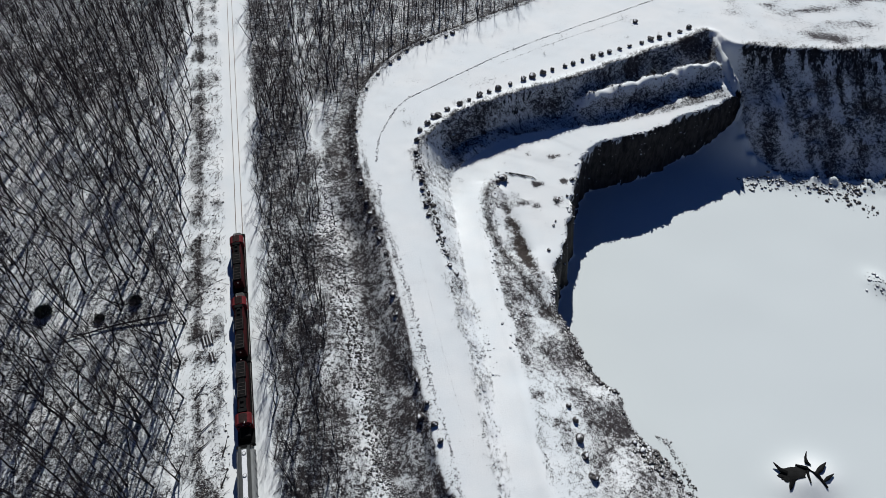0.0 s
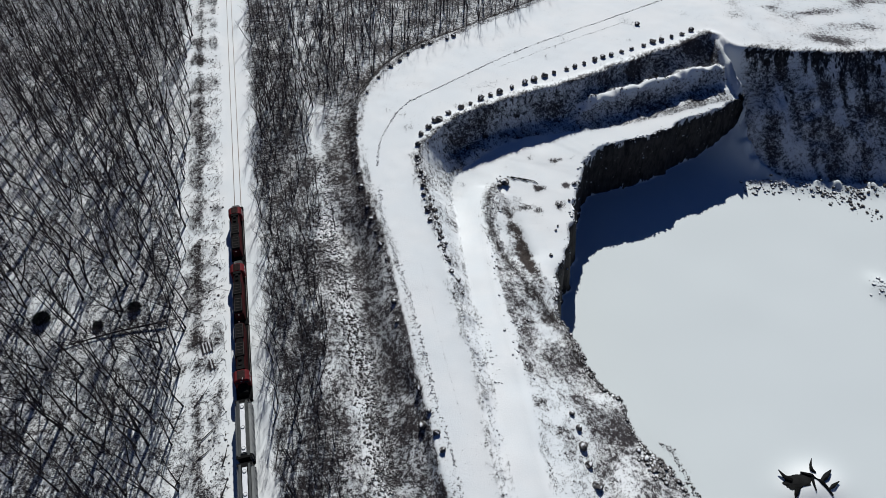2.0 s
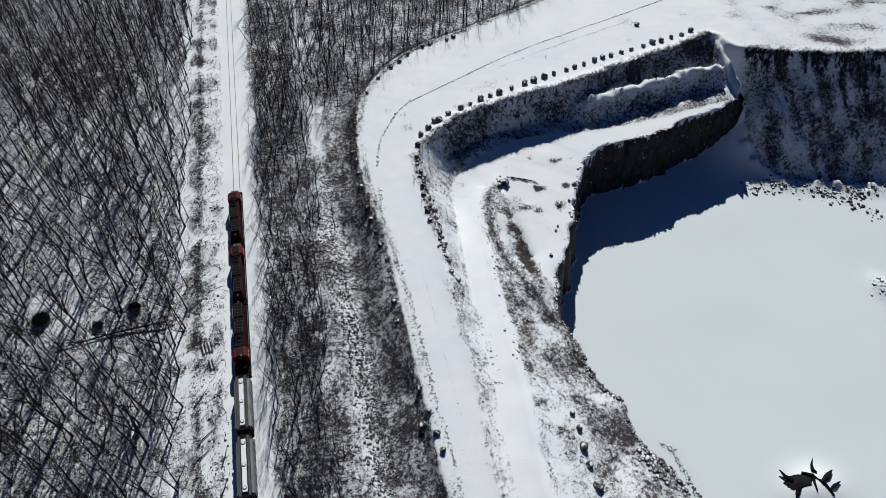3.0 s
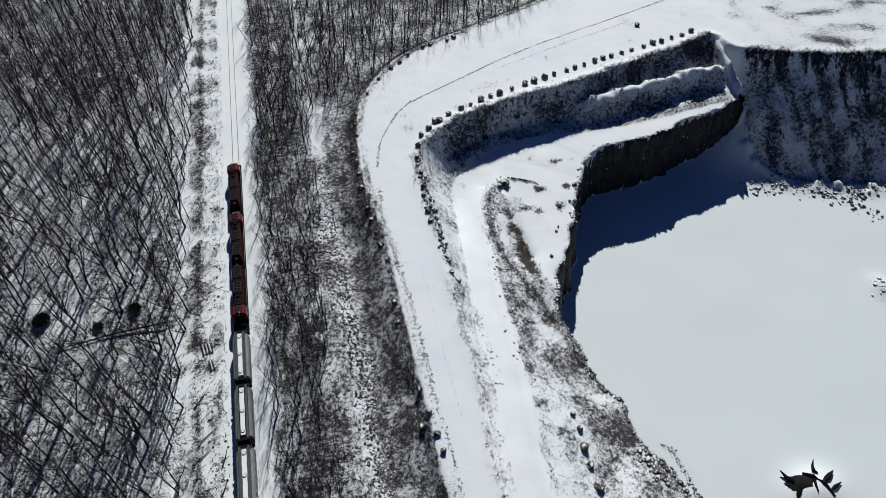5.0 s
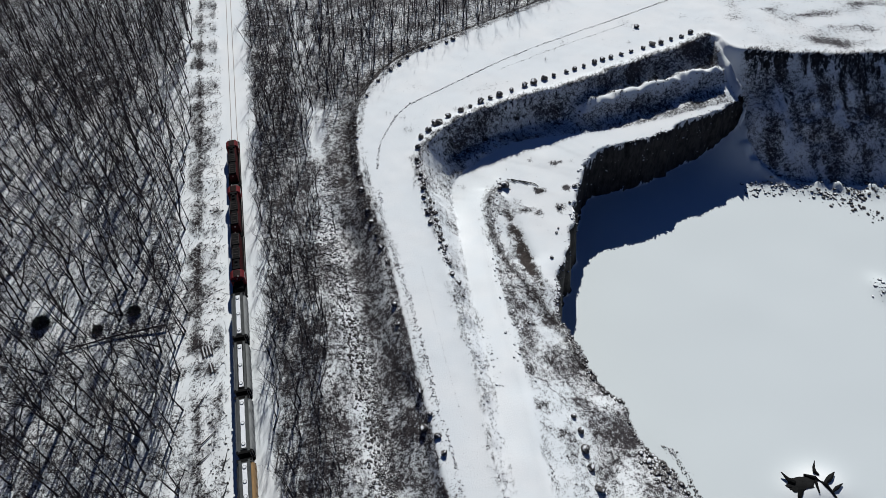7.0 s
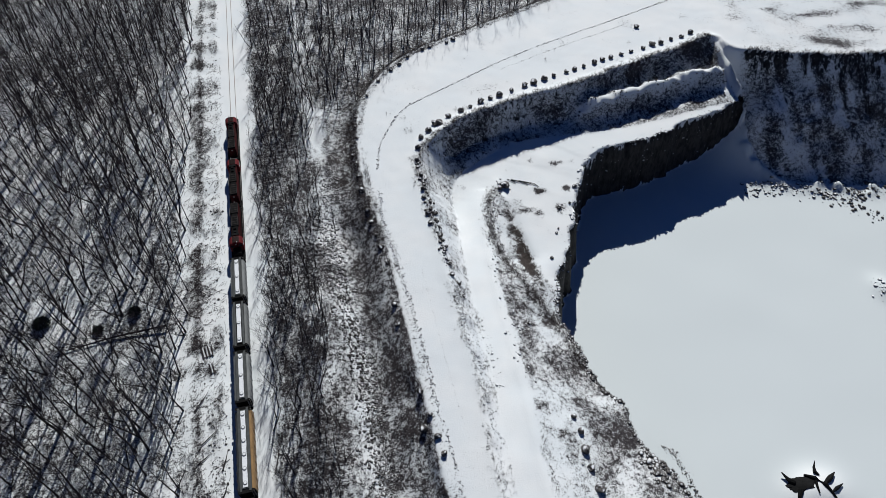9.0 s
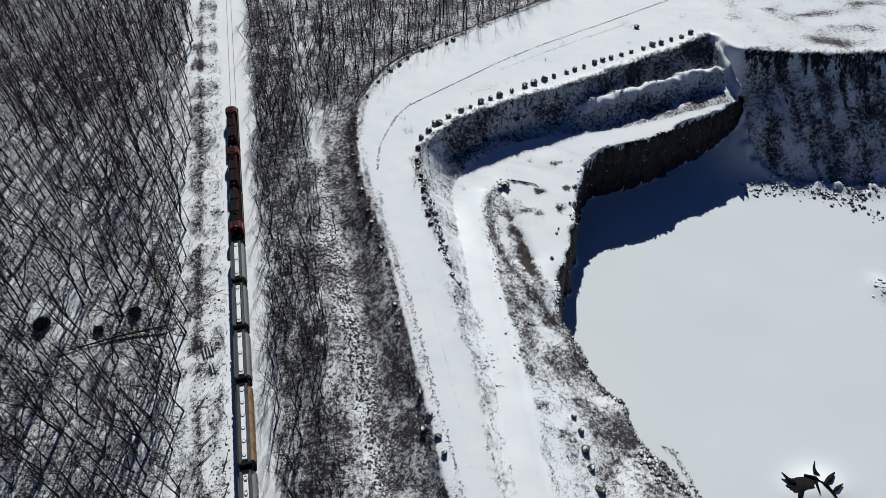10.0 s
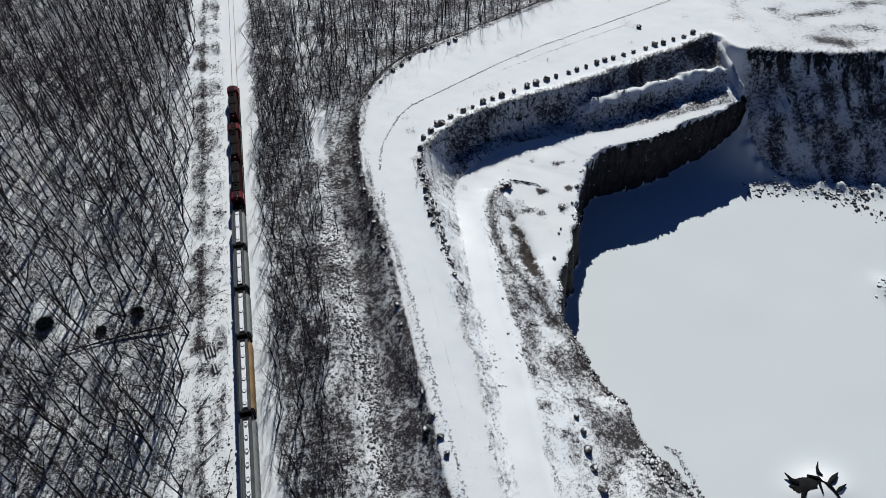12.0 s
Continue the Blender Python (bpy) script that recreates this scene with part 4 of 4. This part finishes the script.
    face = face[~inside(BOTTOM, face[:, 0], face[:, 1]) & inside(PIT, face[:, 0], face[:, 1]) & (lumps(face[:, 0] * 1.4, face[:, 1] * 0.16, 2.4, 38) + 0.6 * lumps(face[:, 0], face[:, 1], 6, 52) > 0.15)][:1100]
    scatter("rubble", "dark rocks sticking out of the snowy quarry wall", "rubble", face, (0.2, 1.0), 11, STONE)
    bank = np.stack([rng.uniform(26, 128, 5000), rng.uniform(132, 166, 5000)], 1)
    bank = bank[inside(PIT, bank[:, 0], bank[:, 1]) & ~inside(INNER, bank[:, 0], bank[:, 1]) & (lumps(bank[:, 0], bank[:, 1], 5, 53) > -0.1)][:600]
    scatter("rubble", "dark rocks on the shaded slope above the bench", "rubble", bank, (0.2, 0.9), 12, STONE)
    pile = np.random.RandomState(8).normal((52.0, 40.2), (1.0, 1.5), (80, 2))
    pile = pile[pile[:, 0] < 54.2 - 0.5 * (pile[:, 1] - 40.2)]
    scatter("rubble", "heap of round snow-capped blocks at the rim", "rubble", pile, (0.8, 1.6), 8, CAPPED)


build_boulders()
build_rubble()


# ---- brush ----
def brush(name, label, spots, tall, seed, per=5, mat=None, thick=0.02):
    """Tufts of thin stems, each stem a slim blade with two sides."""
    rng = np.random.RandomState(seed)
    spots = np.asarray(spots)
    z, *_ = land(spots[:, 0], spots[:, 1])
    n = len(spots) * per
    x, y, z = (np.repeat(a, per) for a in (spots[:, 0], spots[:, 1], z))
    a = rng.uniform(0, 6.28, n)
    h, out = rng.uniform(0.4, 1.0, n) * tall, rng.uniform(0.1, 0.75, n) * tall
    w = thick * rng.uniform(0.6, 1.4, n)
    px, py = x + rng.normal(0, 0.12, n), y + rng.normal(0, 0.12, n)
    tip = np.stack([px + np.cos(a) * out, py + np.sin(a) * out, z + h], 1)
    roots = [np.stack([px + np.cos(a + k) * w, py + np.sin(a + k) * w, z - 0.05], 1) for k in (0, 2.09, 4.19)]
    v = np.stack([*roots, tip], 1).reshape(-1, 3)
    i = np.arange(n)[:, None] * 4
    f = np.concatenate([i + np.array([[0, 1, 3]]), i + np.array([[1, 2, 3]]), i + np.array([[2, 0, 3]])])
    tagged(new(name, fast_mesh(name, v, f, mat or BRUSH)), label, "brush", kind="stuff")


def sown(x0, x1, y0, y1, count, seed, most=0.36):
    """Random spots where the ground's cover value is high."""
    rng = np.random.RandomState(seed)
    p = np.stack([rng.uniform(x0, x1, count), rng.uniform(y0, y1, count)], 1)
    _, lit, *_ = land(p[:, 0], p[:, 1])
    return p[lit + 0.15 * lumps(p[:, 0], p[:, 1], 3.0, seed) + rng.normal(0, 0.03, count) > most]


def build_brush():
    brush("undergrowth", "low leafless undergrowth between the railway and the haul road", sown(-18, 11, 38, 205, 16000, 31, 0.42), 1.2, 31, 5, TWIG)
    brush("undergrowth", "withered brush on the quarry slopes", sown(18, 58, 28, 150, 16000, 32, 0.40), 0.7, 32)
    brush("undergrowth", "leafless shrubs along the railway clearing", sown(-34.5, -26.5, 40, 240, 6500, 33, 0.40), 1.3, 33, 8, TWIG, 0.014)
    brush("undergrowth", "brush along the shaded slope under the crest", sown(40, 132, 136, 170, 6000, 34, 0.42), 0.9, 34)
    brush("undergrowth", "low twiggy undergrowth on the forest floor", sown(-100, -36, 30, 250, 9000, 35, 0.40), 1.2, 35, 4, TWIG)
    brush("undergrowth", "brushy thicket round the bench slope", along(THICKET, 1500, 0.9, 37), 0.8, 37, 5)
    edge = along(BANK[(BANK[:, 1] > 100) & (BANK[:, 1] < 205)] - np.array((1.5, -0.8, 0)), 2600, 1.2, 38)
    brush("undergrowth", "brown brush along the outer bank of the haul road", edge, 1.0, 38, 5)
    fringe = along(CREST[20:], 2600, 0.7, 36, 100)
    brush("undergrowth", "dark shrubs along the crest of the quarry", fringe[(fringe[:, 0] < 215) & ((fringe[:, 0] < 127) | (fringe[:, 0] > 135))], 1.1, 36, 6, TWIG, 0.03)


build_brush()


def build_sticks():
    """Broken sticks strewn over the clearing beside the track."""
    rng = random.Random(61)
    s = Shape()
    for _ in range(2200):
        x, y = rng.uniform(-36.5, -25.8) if rng.random() < 0.75 else rng.uniform(-18.5, -14), rng.uniform(42, 190)
        a, n_, z = radians(rng.gauss(55, 35)), rng.uniform(0.3, 1.3) if rng.random() < 0.9 else 2.2, height(x, y)
        c, d = math.cos(a) * n_ / 2, math.sin(a) * n_ / 2
        s.tube([(x - c, y - d, z + 0.04), (x + c, y + d, z + rng.uniform(0.05, 0.4))], [rng.uniform(0.02, 0.055), 0.015], 4, False)
    tagged(new("sticks", s.mesh("sticks", BARK)), "dark broken sticks strewn over the snow beside the track", "sticks", kind="stuff")


build_sticks()


def build_debris():
    """A torn-out stump on a mound of the quarry floor, and other single things."""
    def lying(points, lift=0.12):
        return [(px, py, height(px, py) + lift + up) for px, py, up in points]

    stump = tagged(new("uprooted_stump"), "dark uprooted tree stump with splayed roots on a snow mound", "tree stump")
    part("stem", Shape().tube(lying([(87.9, 37.0, 0.2), (89.6, 35.7, 0.1), (90.9, 34.1, 0), (91.8, 31.0, 0)]), [0.22, 0.5, 0.5, 0.2], 9), NEARBLACK, stump)
    for points, radii in (([(92.0, 39.2, 0.9), (91.0, 38.0, 0.5), (90.6, 37.0, 0.2), (91.1, 36.2, 0)], [0.06, 0.28, 0.42, 0.2]),
                          ([(90.9, 34.2, 0), (92.4, 34.8, 0.1), (93.3, 35.3, 0.3), (94.7, 36.0, 0.5)], [0.3, 0.6, 0.5, 0.1]),
                          ([(91.6, 32.3, 0), (93.0, 32.8, 0.1), (94.9, 33.4, 0.3)], [0.2, 0.42, 0.1]),
                          ([(89.4, 35.2, 0), (88.9, 34.0, 0), (88.6, 32.6, 0)], [0.35, 0.25, 0.15])):
        part("root", Shape().tube(lying(points), radii, 7), NEARBLACK, stump)
    # flat dark body, taken for a bare rock ledge, given two root-like arms
    bm = bmesh.new()
    bmesh.ops.create_icosphere(bm, subdivisions=4, radius=1)
    for v in bm.verts:
        k = 1 + 0.28 * noise.noise(v.co * 2.1) + 0.16 * noise.noise(v.co * 5.3)
        px, py = 86.3 + 3.0 * k * v.co.x, 35.4 + 1.55 * k * v.co.y - 0.12 * v.co.x
        v.co = (px, py, height(px, py) + 0.30 * v.co.z)
    me = bpy.data.meshes.new("root_plate")
    bm.to_mesh(me)
    bm.free()
    me.materials.append(NEARBLACK)
    plate = tagged(new("root_plate", me), "jagged flat dark body like a bare rock ledge lying on the snow mound", "root plate")
    for points in ([(85.2, 36.0, 0.1), (84.2, 37.0, 0.3), (83.6, 38.6, 0.8)], [(85.4, 34.2, 0), (84.4, 33.0, 0), (83.9, 32.4, 0)]):
        part("root", Shape().tube(lying(points), [0.6, 0.42, 0.12], 7), NEARBLACK, plate)
    # fallen trunk in the wood
    log = new("fallen_tree")
    tagged(log, "fallen leafless tree lying across the forest floor", "fallen tree")
    z = height(-48, 90)
    part("trunk", Shape().tube([(-38, 90.5, z + 0.7), (-48, 90.2, z + 0.5), (-58, 89.0, z + 0.4)], [0.24, 0.2, 0.1], 6), BARK, log)
    for a, b in (((-50, 90.1), (-57, 91.6)), ((-53, 89.6), (-59, 87.2)), ((-55, 89.4), (-61, 90)), ((-46, 90.2), (-51, 88.0))):
        part("branch", Shape().tube([(*a, z + 0.5), (*b, z + 0.9)], [0.09, 0.03], 5), BARK, log)
    # low evergreens
    rng = random.Random(9)
    for ex, ey, r in ((-63.8, 97.3, 1.6), (-44.8, 95.8, 1.15), (-52, 92.8, 0.8), (-72, 88, 1.5)):
        bush = new("evergreen_bush")
        tagged(bush, "small dark evergreen bush under bare trees", "bush", "evergreens of the wood")
        bush.location = (ex, ey, height(ex, ey))
        part("trunk", Shape().tube([(0, 0, -0.2), (0, 0, 1.1 * r)], [0.09, 0.03], 6), BARK, bush)
        s = Shape()
        for _ in range(1100):   # sprays of needles round a low dome
            a, t = rng.uniform(0, 6.28), rng.uniform(0.0, 1.45)
            way = Vector((math.cos(a) * math.cos(t), math.sin(a) * math.cos(t), math.sin(t)))
            p = way * r * rng.uniform(0.35, 0.95) + Vector((0, 0, 0.25 * r))
            e = (way + Vector((rng.uniform(-0.5, 0.5), rng.uniform(-0.5, 0.5), rng.uniform(-0.2, 0.4)))).normalized() * rng.uniform(0.35, 0.8)
            q = e.cross(Vector((0, 0, 1))).normalized() * 0.11
            i = len(s.v)
            s.v += [tuple(p - q), tuple(p + q), tuple(p + e), tuple(p + Vector((0, 0, 0.12)) + e * 0.4)]
            s.f += [(i, i + 1, i + 2), (i, i + 3, i + 2), (i + 1, i + 2, i + 3)]
        part("crown", s, NEEDLE, bush, "dark needled crown")
    # cut sleepers stacked beside the line
    for cx, cy, k in ((-29.9, 82.0, 7), (-28.4, 78.0, 3)):
        stack = new("sleeper_stack")
        tagged(stack, "small stack of old sleepers dusted with snow beside the track", "timber stack", "timber stacks beside the track")
        stack.matrix_basis = pose(cx, cy, height(cx, cy), 0, 0, 12)
        for i in range(k):
            part("sleeper", Shape().box(-0.12, 0.12, -1.25, 1.25, 0.02, 0.26, 0.02), SNOW if i % 2 else BARK, stack, m=pose(-0.9 + i * 0.32, 0.3 * (i % 2), 0.02 * i, 0, 0, 3 * (i % 3) - 3))
    for lx, ly, a, n_ in ((-17.0, 64, 68, 5.0), (-17.4, 57, 80, 4.5), (-26.8, 58, 75, 4.2), (-27.0, 52, 70, 3.6), (-29.5, 63, 40, 4.0), (-31, 71, 55, 4.5), (-16.4, 137, 60, 6.0), (-30.5, 59, 35, 3.2)):
        c, d = math.cos(radians(a)) * n_ / 2, math.sin(radians(a)) * n_ / 2
        z = height(lx, ly) + 0.12
        tagged(new("fallen_branch", Shape().tube([(lx - c, ly - d, z), (lx + 0.15, ly, z + 0.1), (lx + c, ly + d, z)], [0.11, 0.09, 0.03], 6).mesh("fallen_branch", BARK)), "dark fallen branch lying in the snow beside the track", "branch", "fallen branches")


    for lx, ly, a, n_ in ((48.6, 123.2, -48, 2.6), (50.0, 122.8, -40, 3.4), (51.5, 122.0, -52, 3.0), (52.8, 121.4, -44, 3.2), (54.2, 120.6, -50, 2.6)):
        c, d = math.cos(radians(a)) * n_ / 2, math.sin(radians(a)) * n_ / 2
        tagged(new("drift_log", Shape().tube([(lx - c, ly - d, height(lx - c, ly - d) + 0.15), (lx + 0.1, ly + 0.15, height(lx, ly) + 0.25), (lx + c, ly + d, height(lx + c, ly + d) + 0.12)], [0.16, 0.14, 0.06], 7).mesh("drift_log", NEARBLACK)),
               "dark bare log half buried in snow on the bench", "log", "logs on the bench")


build_debris()


# ---- what moves ----
def motions():
    """The freight train rolls along +Y at about 19 km/h."""
    head = [(0, 108.16), (1, 113.67), (2, 119.13), (3, 124.53), (4, 129.89), (5, 135.20), (6, 140.47), (7, 145.71), (8, 150.91), (9, 156.09), (10, 161.25), (11, 166.38), (12, 171.50)]
    for wagon, behind in TRAIN:
        walk(wagon, [(t, pose(TRACK, y - behind, 0.17)) for t, y in head])


motions()
